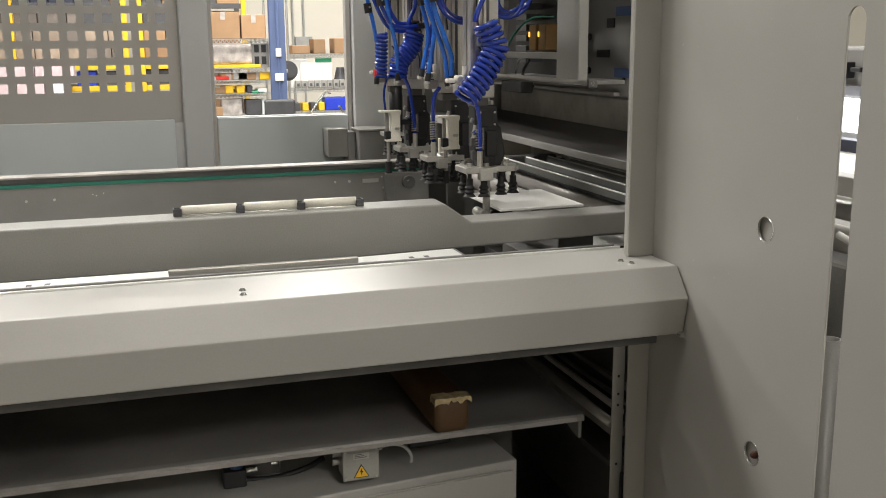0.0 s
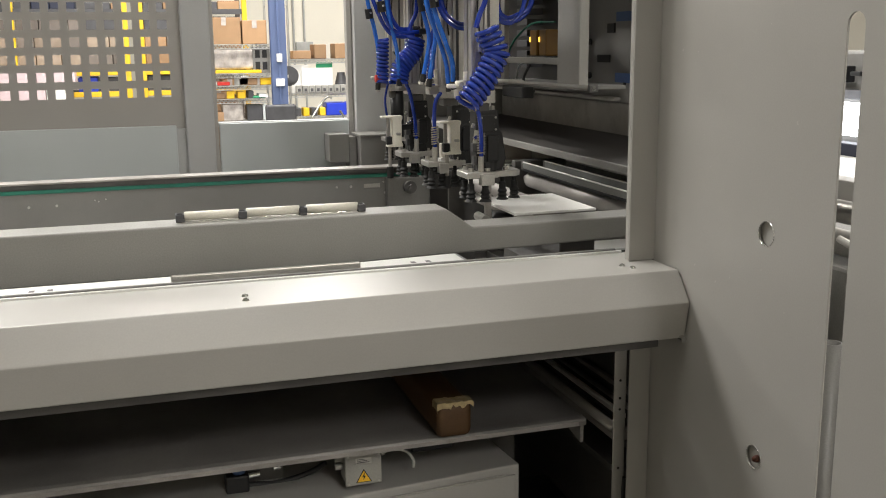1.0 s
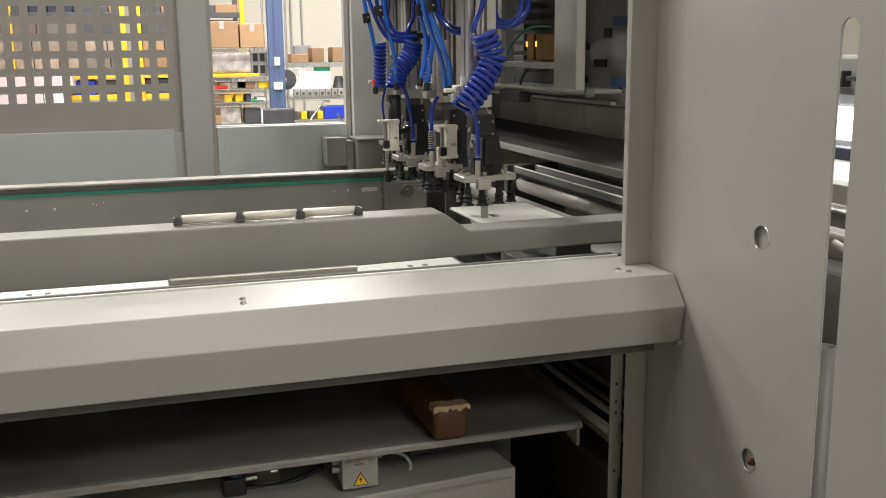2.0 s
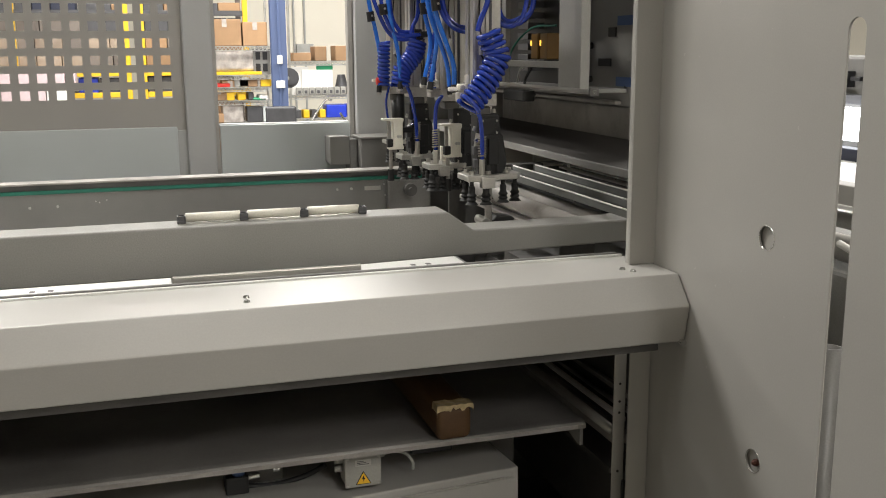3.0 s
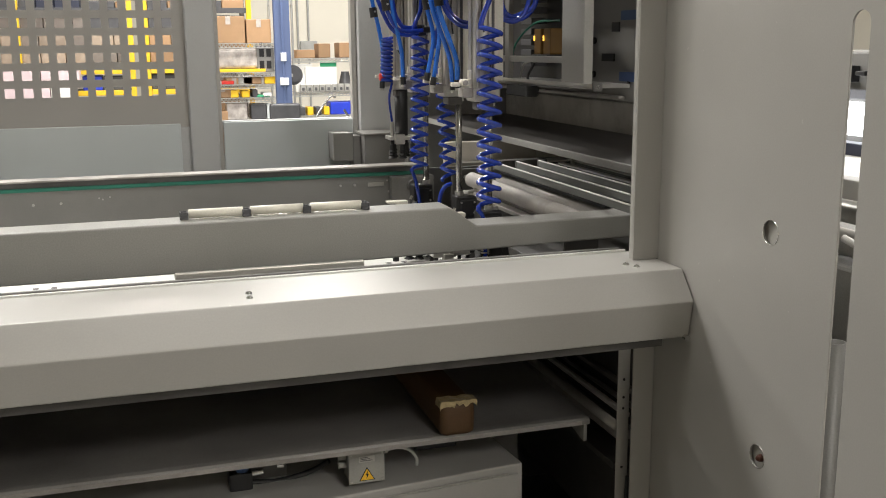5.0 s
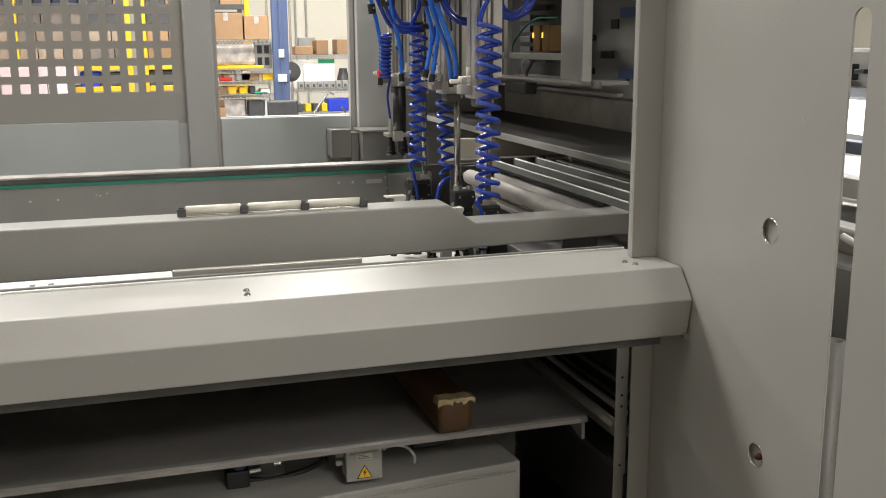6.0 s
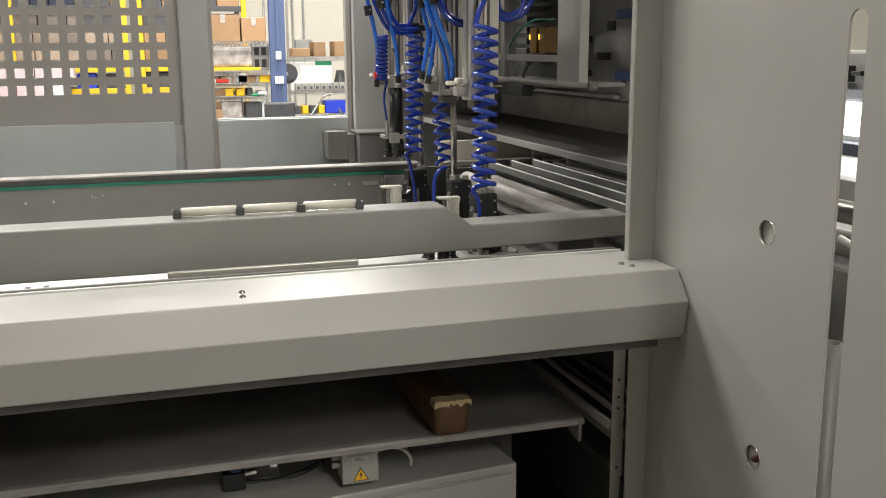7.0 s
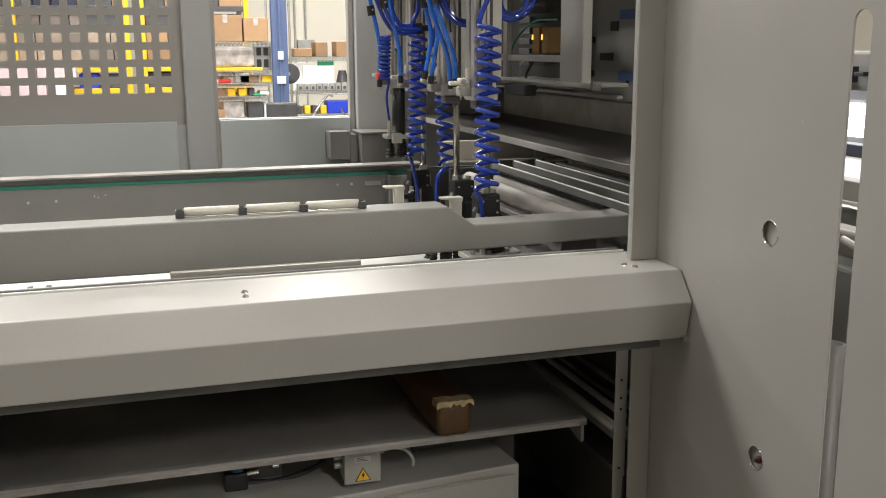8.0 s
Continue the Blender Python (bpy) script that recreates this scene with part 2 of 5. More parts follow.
for lx, ly, watts in LAMPS:
    fitting = thing("ceiling_lamp", "white ceiling lamp with a long glowing diffuser", "lamp", lx, ly, LAMP_Z, "hall ceiling lamps")
    part("housing", box(-0.16, 0.16, -0.7, 0.7, 0.012, 0.08, 0.01), LAMPBODY, fitting)
    part("diffuser", box(-0.14, 0.14, -0.66, 0.66, 0.0, 0.012, 0.004), LAMPGLOW, fitting, "glowing white diffuser")
    for s in (-0.5, 0.5):
        part("hanger", rod((0, s, 0.08), (0, s, 4.8 - LAMP_Z), 0.006), STEEL, fitting)
    data = bpy.data.lights.new("tube_light", "AREA")
    data.shape, data.size, data.size_y, data.energy, data.color = "RECTANGLE", 0.28, 1.3, watts, (1.0, 0.967, 0.92)
    lamp = new("tube_light", data)
    lamp.location = (lx, ly, LAMP_Z - 0.01)


# ---- machine: side panel with slot and holes ----
def side_panel():
    t = thing("side_panel", "tall grey painted sheet-metal side panel with a long slot", "panel")
    bm = bmesh.new()
    x0, x1 = 0.994, 0.998
    y_far, y_near, z_lo, z_hi = 1.745, 0.35, 0.0, 2.25
    slot0, slot1, slot_lo, slot_hi = 1.174, 1.212, 0.25, 1.546
    n = 10
    r = (slot1 - slot0) / 2
    mid = (slot0 + slot1) / 2
    outline = [(y_near, z_lo), (y_far, z_lo), (y_far, z_hi), (y_near, z_hi)]
    slot = [(mid + r * math.cos(a), slot_hi - r + r * math.sin(a)) for a in [math.pi * k / n for k in range(n + 1)]]
    slot += [(mid + r * math.cos(a), slot_lo + r + r * math.sin(a)) for a in [math.pi + math.pi * k / n for k in range(n + 1)]]
    loops = [outline, slot]
    for cy, cz in ((1.375, 1.189), (1.376, 0.789)):
        loops.append([(cy + 0.0215 * math.cos(2 * math.pi * k / 28), cz + 0.0215 * math.sin(2 * math.pi * k / 28)) for k in range(28)])
    edges = []
    for loop in loops:
        vs = [bm.verts.new((x0, y, z)) for y, z in loop]
        edges += [bm.edges.new((vs[i], vs[(i + 1) % len(vs)])) for i in range(len(vs))]
    bmesh.ops.triangle_fill(bm, edges=edges, use_beauty=True)
    faces = list(bm.faces)
    made = bmesh.ops.extrude_face_region(bm, geom=faces)["geom"]
    bmesh.ops.translate(bm, verts=[g for g in made if isinstance(g, bmesh.types.BMVert)], vec=(x1 - x0, 0, 0))
    bmesh.ops.recalc_face_normals(bm, faces=bm.faces)
    part("sheet", bm, PAINT, t)
    part("edge_flange", box(0.936, 0.994, 1.742, 1.747, 1.0705, 2.25, 0.0015), PAINT, t)
    part("inner_flange", box(0.936, 0.939, 1.747, 1.76, 1.072, 2.25, 0.001), PAINT, t)
    part("lower_flange", box(0.945, 0.993, 1.742, 1.747, 0.0, 0.93, 0.0015), PAINT, t)
    part("inner_sheet", box(1.0005, 1.0035, 1.25, 1.73, 0.1, 2.2, 0.001), PAINT, t)
    # Unseen sheet added to keep a lamp's light off the cross beam.
    part("end_sheet", box(1.004, 1.40, 1.748, 1.752, 0.0, 1.38, 0.001), PAINT, t)
    part("base_rail", box(0.94, 1.03, 0.35, 1.745, 0.0, 0.06, 0.004), PAINT_DARK, t)
    bm = bmesh.new()
    add_rod(bm, (1.003, 1.372, 0.787), (0.994, 1.372, 0.787), 0.0075, 16, 0.006)
    add_rod(bm, (0.994, 1.372, 0.787), (0.990, 1.372, 0.787), 0.006, 16, 0.003)
    part("bolt", bm, RUST, t, "rusty brown domed bolt head inside the hole", True)
    for cy, cz in ((1.375, 1.189), (1.376, 0.789)):
        bm = bmesh.new()
        turn = [2 * math.pi * k / 28 for k in range(29)]
        for a0, a1 in zip(turn, turn[1:]):
            add_rod(bm, (0.994, cy + 0.0212 * math.cos(a0), cz + 0.0212 * math.sin(a0)), (0.994, cy + 0.0212 * math.cos(a1), cz + 0.0212 * math.sin(a1)), 0.0008, 6)
        part("hole_rim", bm, CHROME, t, "bare shiny metal rim of a round hole")
    return t


side_panel()


# ---- front cover beam ----
def front_cover():
    t = thing("front_cover", "long grey painted folded-metal cover with chamfered front", "cover")
    prof = [(1.83, 1.07), (1.645, 1.07), (1.598, 1.015), (1.6125, 0.9415), (1.63, 0.936), (1.83, 0.936)]
    part("cover_sheet", prism(prof, "x", -1.6, 0.992, 0.0025, 2), PAINT, t)
    # Dark bed colour on the lip stands in for the shade under the cover.
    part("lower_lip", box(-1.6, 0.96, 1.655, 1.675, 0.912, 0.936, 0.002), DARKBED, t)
    for sx, sy in ((0.163, 1.722), (0.161, 1.690), (0.905, 1.712), (0.916, 1.688)):
        bm = bmesh.new()
        add_rod(bm, (sx, sy, 1.07), (sx, sy, 1.0735), 0.0065, 16, 0.0045)
        add_rod(bm, (sx, sy, 1.0735), (sx, sy, 1.0742), 0.0024, 6)
        part("screw", bm, CHROME, t, "bright button-head screw")
    part("screw", rod((0.985, 1.618, 0.941), (0.985, 1.602, 0.941), 0.006), CHROME, t)
    return t


front_cover()


# ---- cross beam behind with the white rollers ----
def cross_beam():
    t = thing("cross_beam", "grey painted cross beam with a stepped end", "beam")
    prof = [(-1.6, 1.052), (0.43, 1.0525), (1.05, 1.064), (1.3, 1.066), (1.3, 1.116), (0.69, 1.1135), (0.63, 1.1565), (-1.6, 1.1535)]
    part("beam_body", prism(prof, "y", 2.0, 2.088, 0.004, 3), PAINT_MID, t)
    return t


cross_beam()
guide = thing("roller_guide", "row of three ivory rollers held by black clips", "roller guide", 0.0, 2.045, 1.1545)
for i in range(3):
    part("roller", rod((0.080 + 0.126 * i, 0, 0.013), (0.190 + 0.126 * i, 0, 0.013), 0.0095, 18), WHITE_PL, guide, "ivory plastic roller", True)
part("base_strip", box(0.064, 0.456, -0.010, 0.010, 0.0, 0.0025, 0.0005), ALU, guide, "thin aluminium base strip")
for i in range(4):
    cx = 0.071 + 0.126 * i
    bm = bmesh.new()
    add_box(bm, cx - 0.0085, cx + 0.0085, -0.013, 0.012, 0.0025, 0.009, 0.001, 1)
    for a0, a1, b0, b1 in ((-0.0085, -0.0060, -0.013, 0.012), (0.0060, 0.0085, -0.013, 0.012), (-0.0060, 0.0060, -0.013, -0.0105), (-0.0060, 0.0060, 0.0095, 0.012)):
        add_box(bm, cx + a0, cx + a1, b0, b1, 0.009, 0.018, 0.0006, 1)
    clip = part("clip", bm, DARKGREY, guide, "open black plastic clip")
    part("insert", rod((cx, -0.0005, 0.009), (cx, -0.0005, 0.013), 0.0045, 12), BLACK, clip)

# ---- far conveyor rail ----
rail = thing("far_rail", "dark grey machine rail with a bright top edge", "rail")
part("rail_web", prism([(3.0, 0.86), (3.0, 1.105), (3.012, 1.105), (3.012, 0.86)], "x", -1.8, 0.80, 0.001), PAINT_DARK, rail)
part("top_flange", box(-1.8, 0.86, 2.985, 3.05, 1.128, 1.134, 0.002), STEEL_DULL, rail, "bright bare steel top edge")
part("belt_edge", box(-1.8, 0.86, 2.994, 3.01, 1.101, 1.112, 0.001), GREEN, rail, "thin green belt edge")
# Solid dark strip painted in for the shadow between flange and belt.
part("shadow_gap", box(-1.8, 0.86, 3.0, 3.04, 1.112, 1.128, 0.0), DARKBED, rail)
part("end_plate", box(0.74, 0.88, 2.965, 2.998, 0.9, 1.10, 0.004), PAINT_DARK, rail)
for hx, hz, r in ((-0.31, 1.063, 0.0045), (-0.235, 1.064, 0.0045), (0.63, 1.075, 0.005), (0.585, 1.075, 0.004), (0.74, 1.05, 0.004), (0.735, 1.085, 0.003), (-0.12, 1.07, 0.0025), (-0.13, 1.074, 0.0025), (-0.10, 1.076, 0.0025)):
    part("screw_head", rod((hx, 3.0, hz), (hx, 2.996, hz), r * 0.85), ALU, rail)
part("name_plate", box(0.672, 0.724, 2.997, 3.0, 1.068, 1.081, 0.001), ALU, rail, "small plain aluminium plate")
bm = rod((0.81, 2.965, 1.07), (0.81, 2.945, 1.07), 0.02, 20)
add_rod(bm, (0.81, 2.945, 1.07), (0.81, 2.935, 1.07), 0.010, 6)
part("end_bolt", bm, DARKBED, rail)


# ---- guard wall behind the machine ----
GY = 3.7


def perforated_guard():
    t = thing("perforated_guard", "grey sheet-metal guard with rows of square holes", "guard")
    bm = bmesh.new()
    pitch, hole = 0.0595, 0.033
    x_right, z_base = 0.113, 1.352
    x_end, z_end, x_start, z_low = 0.178, 1.96, -1.75, 1.2
    cols, rows_n = 31, 10
    xs, zs = [x_end], [z_low]
    for c in range(cols):
        xs += [x_right - c * pitch + hole / 2, x_right - c * pitch - hole / 2]
    xs = sorted(xs + [x_start])
    for r in range(rows_n):
        zs += [z_base + r * pitch - hole / 2, z_base + r * pitch + hole / 2]
    zs.append(z_end)
    front = [[bm.verts.new((x, GY, z)) for z in zs] for x in xs]
    for i in range(len(xs) - 1):
        for j in range(len(zs) - 1):
            if not (i % 2 == 1 and j % 2 == 1):
                bm.faces.new((front[i][j], front[i + 1][j], front[i + 1][j + 1], front[i][j + 1]))
    made = bmesh.ops.extrude_face_region(bm, geom=list(bm.faces))["geom"]
    bmesh.ops.translate(bm, verts=[g for g in made if isinstance(g, bmesh.types.BMVert)], vec=(0, 0.004, 0))
    bmesh.ops.recalc_face_normals(bm, faces=bm.faces)
    part("perforated_sheet", bm, SCREEN, t)
    part("kick_plate", box(-1.75, 0.139, GY - 0.03, GY - 0.008, 0.1, 1.234, 0.003), GUARD, t, "pale blue-grey lower plate")
    part("edge_strip", box(0.136, 0.176, GY - 0.02, GY - 0.006, 0.1, 1.222, 0.003), GUARD_POST, t)
    return t


perforated_guard()
post = thing("guard_post", "square grey painted guard post", "post", 0.222, GY - 0.02, 0)
part("upright", box(-0.05, 0.05, -0.04, 0.04, 0, 2.0, 0.006), GUARD_POST, post)
part("foot_plate", box(-0.08, 0.08, -0.07, 0.07, 0, 0.012, 0.003), GUARD_POST, post)
wide = thing("guard_pillar", "wide grey painted machine pillar", "pillar", 0.86, GY - 0.02, 0)
part("upright", box(-0.065, 0.12, -0.04, 0.06, 0, 2.4, 0.006), GUARD_POST, wide)
part("foot_plate", box(-0.09, 0.14, -0.07, 0.09, 0, 0.012, 0.003), GUARD_POST, wide)
wg = thing("guard_window", "guard frame with a clear opening above a blue-grey plate", "guard")
part("lower_plate", box(0.29, 0.772, GY - 0.03, GY - 0.008, 0.1, 1.235, 0.003), GUARD, wg)
part("left_strip", box(0.272, 0.288, GY - 0.02, GY + 0.02, 0.1, 1.96, 0.003), SCREEN, wg)
part("right_strip", box(0.774, 0.794, GY - 0.02, GY + 0.02, 0.1, 1.96, 0.003), SCREEN, wg)
part("sill", box(0.288, 0.774, GY - 0.006, GY + 0.03, 1.225, 1.238, 0.003), GUARD_POST, wg)
part("head_rail", box(0.288, 0.774, GY - 0.02, GY + 0.02, 1.91, 1.96, 0.003), SCREEN, wg)

sw = thing("switch_box", "grey square switch box on the guard wall", "switch box", 0.70, GY - 0.03, 1.13)
part("housing", box(-0.026, 0.046, -0.10, 0, -0.042, 0.060, 0.004), PAINT_DARK, sw)
part("lid", box(-0.028, 0.048, -0.112, -0.101, -0.044, 0.062, 0.004), PAINT_MID, sw)
sw2 = thing("sensor_cover", "dark grey sheet-metal sensor cover", "cover", 0.845, GY - 0.07, 1.10)
part("housing", box(-0.07, 0.08, -0.14, 0, -0.10, 0.085, 0.003), PAINT_DARK, sw2)
part("top_lip", box(-0.075, 0.06, -0.15, 0, 0.086, 0.092, 0.001), PAINT_MID, sw2)
part("bracket", box(-0.10, -0.072, -0.08, 0, -0.10, 0.08, 0.002), PAINT_DARK, sw2)


# ---- storage seen through the guard ----
def wire_shelf(name_label, x0, x1, y, levels, depth=0.5, top=2.3):
    t = thing("wire_shelf", name_label, "shelf", 0, y, 0)
    for px in (x0, x1):
        for py in (0, depth):
            part("upright", rod((px, py, 0), (px, py, top), 0.016), WIRE, t)
    for z in levels:
        bm = bmesh.new()
        for py in (0, depth):
            add_box(bm, x0, x1, py - 0.008, py + 0.008, z - 0.005, z + 0.005)
            add_box(bm, x0, x1, py - 0.008, py + 0.008, z - 0.055, z - 0.045)
            n = int((x1 - x0) / 0.05)
            for k in range(n):
                xa = x0 + (x1 - x0) * k / n
                add_rod(bm, (xa, py, z - 0.05), (xa + 0.025, py, z), 0.005, 5)
                add_rod(bm, (xa + 0.025, py, z), (xa + 0.05, py, z - 0.05), 0.005, 5)
        k = 0.0
        while k < depth:
            add_box(bm, x0, x1, k, k + 0.006, z, z + 0.006)
            k += 0.06
        part("shelf_deck", bm, WIRE, t)
    return t


LEVELS = [0.58, 0.865, 1.035, 1.19, 1.555]
wire_shelf("chrome wire shelf loaded with cartons and wrapped packs", 0.85, 1.74, 13.0, LEVELS)
LEVELS2 = [0.60, 0.91, 1.355]
wire_shelf("chrome wire shelf with boxes and blue bins", 2.0, 3.6, 13.2, LEVELS2)


def carton(x, y, z, w, d, h, label="brown corrugated carton on a wire shelf", material=CARTON, tape=True):
    t = thing("carton", label, "box", x, y, z)
    part("body", box(-w / 2, w / 2, 0, d, 0, h, 0.008), material, t)
    if tape:
        part("tape", box(-0.03, 0.03, -0.003, d * 0.9, h - 0.10, h + 0.002, 0.0), WRAP, t)
    return t


for x, z, w, h in ((1.16, 1.561, 0.42, 0.335), (1.545, 1.561, 0.31, 0.30),
                   (1.55, 1.041, 0.26, 0.10), (1.15, 0.586, 0.36, 0.10), (1.05, 0.871, 0.22, 0.10), (1.2, 1.041, 0.2, 0.08)):
    carton(x, 13.03, z, w, 0.4, h)
for x, z, w, h in ((2.18, 1.361, 0.24, 0.11), (2.43, 1.361, 0.16, 0.19), (2.74, 1.361, 0.22, 0.20), (2.95, 1.361, 0.16, 0.1)):
    carton(x, 13.25, z, w, 0.35, h, tape=False)
wrap = thing("wrapped_pack", "shrink-wrapped pack of grey goods on a shelf", "pack", 1.27, 13.05, 1.236)
part("body", box(-0.3, 0.26, 0, 0.35, 0, 0.27, 0.05, 4), WRAP, wrap)
for x, z, w, h, m, lab in ((1.12, 1.041, 0.16, 0.05, RED, "red flat tray"), (1.38, 1.041, 0.12, 0.12, PAPER, "white box"), (1.66, 1.041, 0.14, 0.10, YELLOW, "yellow tray"),
                           (1.041, 0.871, 0.18, 0.08, CARTON, "brown tray"), (1.34, 0.871, 0.10, 0.09, YELLOW, "yellow bin"), (1.56, 0.871, 0.20, 0.03, GREENSIGN, "green tray"), (1.20, 0.871, 0.10, 0.10, YELLOW, "yellow bin"),
                           (1.22, 0.586, 0.26, 0.22, WRAP, "crumpled film sack"), (1.02, 0.586, 0.18, 0.12, CARTON, "open brown box"), (1.50, 0.586, 0.20, 0.20, DARKGREY, "dark grey case"), (1.64, 0.586, 0.07, 0.2, GUARD, "grey steel tin"),
                           (1.62, 0.871, 0.12, 0.06, PAPER, "white packet"), (1.43, 1.041, 0.24, 0.10, CARTON, "brown tray"), (1.3, 1.041, 0.09, 0.15, CAST, "grey plastic tub"), (1.46, 0.871, 0.07, 0.10, DARKGREY, "dark grey tin"), (1.0, 1.041, 0.08, 0.05, PAPER, "white packet")):
    q = thing("storage_box", lab + " on a wire shelf", "box", x, 13.0 - 0.005, z)
    part("body", box(-w / 2, w / 2, 0.02, 0.3, 0, h, 0.012), m, q)
tray = thing("yellow_tray", "yellow steel tray under the wrapped pack", "tray", 1.27, 13.02, 1.196)
part("rim", box(-0.36, 0.34, 0, 0.4, 0, 0.04, 0.004), YELLOW, tray)
rackbox = thing("slotted_case", "dark grey case with square openings on the shelf", "case", 1.62, 13.05, 1.196)
part("body", box(-0.11, 0.11, 0, 0.3, 0, 0.33, 0.006), PAINT_DARK, rackbox)
for i in range(2):
    for j in range(2):
        part("opening", box(-0.08 + 0.09 * i, -0.02 + 0.09 * i, -0.004, 0.0, 0.04 + 0.15 * j, 0.14 + 0.15 * j, 0.0), BLACK, rackbox)
chair = thing("swivel_chair", "dark grey swivel chair beside the column", "chair", 1.62, 11.6, 0)
part("backrest", box(-0.16, 0.2, 0, 0.05, 0.55, 0.86, 0.03, 3), DARKGREY, chair)
part("seat", box(-0.2, 0.22, -0.4, 0.02, 0.44, 0.5, 0.02, 3), DARKGREY, chair)
part("stem", rod((0, -0.2, 0.05), (0, -0.2, 0.44), 0.03), STEEL, chair)
part("base", rod((0, -0.2, 0.0), (0, -0.2, 0.05), 0.26, 10, 0.06), DARKGREY, chair)
for x in (1.73,):
    blue = thing("column", "blue-grey painted steel hall column", "column", x, 12.3, 0)
    bm = add_box(bmesh.new(), -0.093, 0.093, -0.085, -0.07, 0, 4.8, 0.003)
    add_box(bm, -0.085, 0.085, 0.07, 0.085, 0, 4.8, 0.003)
    add_box(bm, -0.012, 0.012, -0.07, 0.07, 0, 4.8, 0.0)
    part("steel_section", bm, COLBLUE, blue)
    part("conduit", rod((0.0, -0.10, 0.2), (0.0, -0.10, 4.0), 0.014), COLBLUE, blue)
    part("socket_box", box(-0.032, 0.032, -0.13, -0.087, 1.34, 1.44, 0.006), PAPER, blue, "white socket box")
    part("switch_box", box(-0.052, 0.052, -0.13, -0.087, 1.05, 1.14, 0.006), PAPER, blue, "pale grey switch box")
reel = thing("cable_reel", "dark round cable reel hung on the column", "reel", 1.89, 12.55, 1.16)
part("drum", rod((0, 0, 0), (0, 0.12, 0), 0.125, 28), DARKGREY, reel)
part("rim", rod((0, -0.02, 0), (0, 0, 0), 0.09, 28), DARKGREY, reel)
part("bracket", box(-0.14, -0.02, -0.14, 0.0, -0.02, 0.02), STEEL, reel)
board_back = thing("leaning_whiteboard", "plain white board leaning behind the shelf", "board", 2.16, 13.26, 0.916)
part("panel", box(-0.13, 0.10, 0, 0.02, 0, 0.37, 0.004), PAPER, board_back)
board = thing("white_board", "white rectangular board with a green label", "board", 2.36, 13.22, 0.916)
part("panel", box(-0.20, 0.22, 0, 0.02, 0, 0.33, 0.004), PAPER, board)
part("green_label", box(0.0, 0.22, -0.004, 0.02, 0.33, 0.40, 0.003), GREENSIGN, board)
for k in range(9):
    part_row = thing("tool_holder", "pale grey holder in a row on the shelf", "holder", 2.08 + 0.085 * k, 13.18, 0.916, "row of holders")
    part("body", box(0, 0.075, 0, 0.12, 0, 0.10, 0.006), CAST, part_row)
    part("opening", box(0.02, 0.055, -0.003, 0.03, 0.02, 0.06, 0.003), DARKGREY, part_row)
cone = thing("black_bag", "black soft bag on the shelf", "bag", 2.72, 13.35, 0.916)
part("body", rod((0, 0.0, 0), (0, 0.0, 0.26), 0.11, 14, 0.05), DARKGREY, cone)
for k in range(2):
    b = thing("blue_bin", "deep blue open storage bin", "bin", 2.62 + 0.3 * k, 13.22, 0.606, "blue bins")
    part("shell", box(-0.14, 0.14, 0, 0.3, 0, 0.17, 0.012), BIN_BLUE, b)
for k in range(4):
    b = thing("yellow_tub", "yellow tub on the lower shelf", "tub", 2.1 + 0.11 * k, 13.22, 0.606, "tubs")
    part("shell", box(-0.04, 0.04, 0, 0.2, 0, 0.11, 0.01), YELLOW if k % 2 else DARKGREY, b)
cart = thing("trolley", "chrome tube trolley beside the shelf", "trolley", 2.5, 12.4, 0)
part("front_tube", tube([(-0.45, 0, 0.0), (-0.42, 0, 0.5), (-0.2, 0, 0.86), (-0.1, 0, 0.88)], 0.014), CHROME, cart)
part("push_bar", tube([(0.0, 0, 0.72), (0.12, 0, 0.5), (0.2, 0, 0.2), (0.2, 0, 0)], 0.016), CHROME, cart)
part("push_bar", tube([(0.14, 0, 0.72), (0.26, 0, 0.5), (0.34, 0, 0.2), (0.34, 0, 0)], 0.016), CHROME, cart)
part("tray", box(-0.4, 0.5, 0, 0.4, 0.42, 0.45), STEEL, cart)
duct = thing("wall_conduit", "thin grey conduits on the cream wall", "conduit", 0, 18.75, 0)
for x in (2.95, 3.15):
    part("pipe", rod((x, 0, 0.0), (x, 0, 4.7), 0.02), CABLE, duct)
part("wall_switch", box(2.98, 3.3, -0.06, 0.04, 1.42, 1.62, 0.01), CABLE, duct)


def pallet_rack():
    t = thing("pallet_rack", "tall yellow pallet rack full of goods", "rack", 0, 14.2, 0)
    for x in (-2.86, -1.458, -0.037, 0.164, 1.556):
        part("upright", box(x - 0.034, x + 0.034, 0, 0.08, 0, 3.2, 0.004), YELLOW, t)
        part("upright", box(x - 0.034, x + 0.034, 0.9, 0.98, 0, 3.2, 0.004), TAUPE, t, "brown rear upright")
    for x0, x1 in ((-2.82, -1.495), (-1.42, -0.075), (0.2, 1.52)):
        for z in (0.93, 1.215, 2.02):
            part("beam", box(x0, x1, -0.01, 0.04, z - 0.045, z + 0.025, 0.004), YELLOW if z < 2 else DARKGREY, t)
            part("deck", box(x0, x1, 0.05, 0.95, z - 0.01, z + 0.018, 0.002), DARKGREY, t)
        part("deck", box(x0, x1, 0.05, 0.95, 1.735, 1.75, 0.002), DARKGREY, t, "thin dark deck")
    return t


pallet_rack()
random.seed(7)
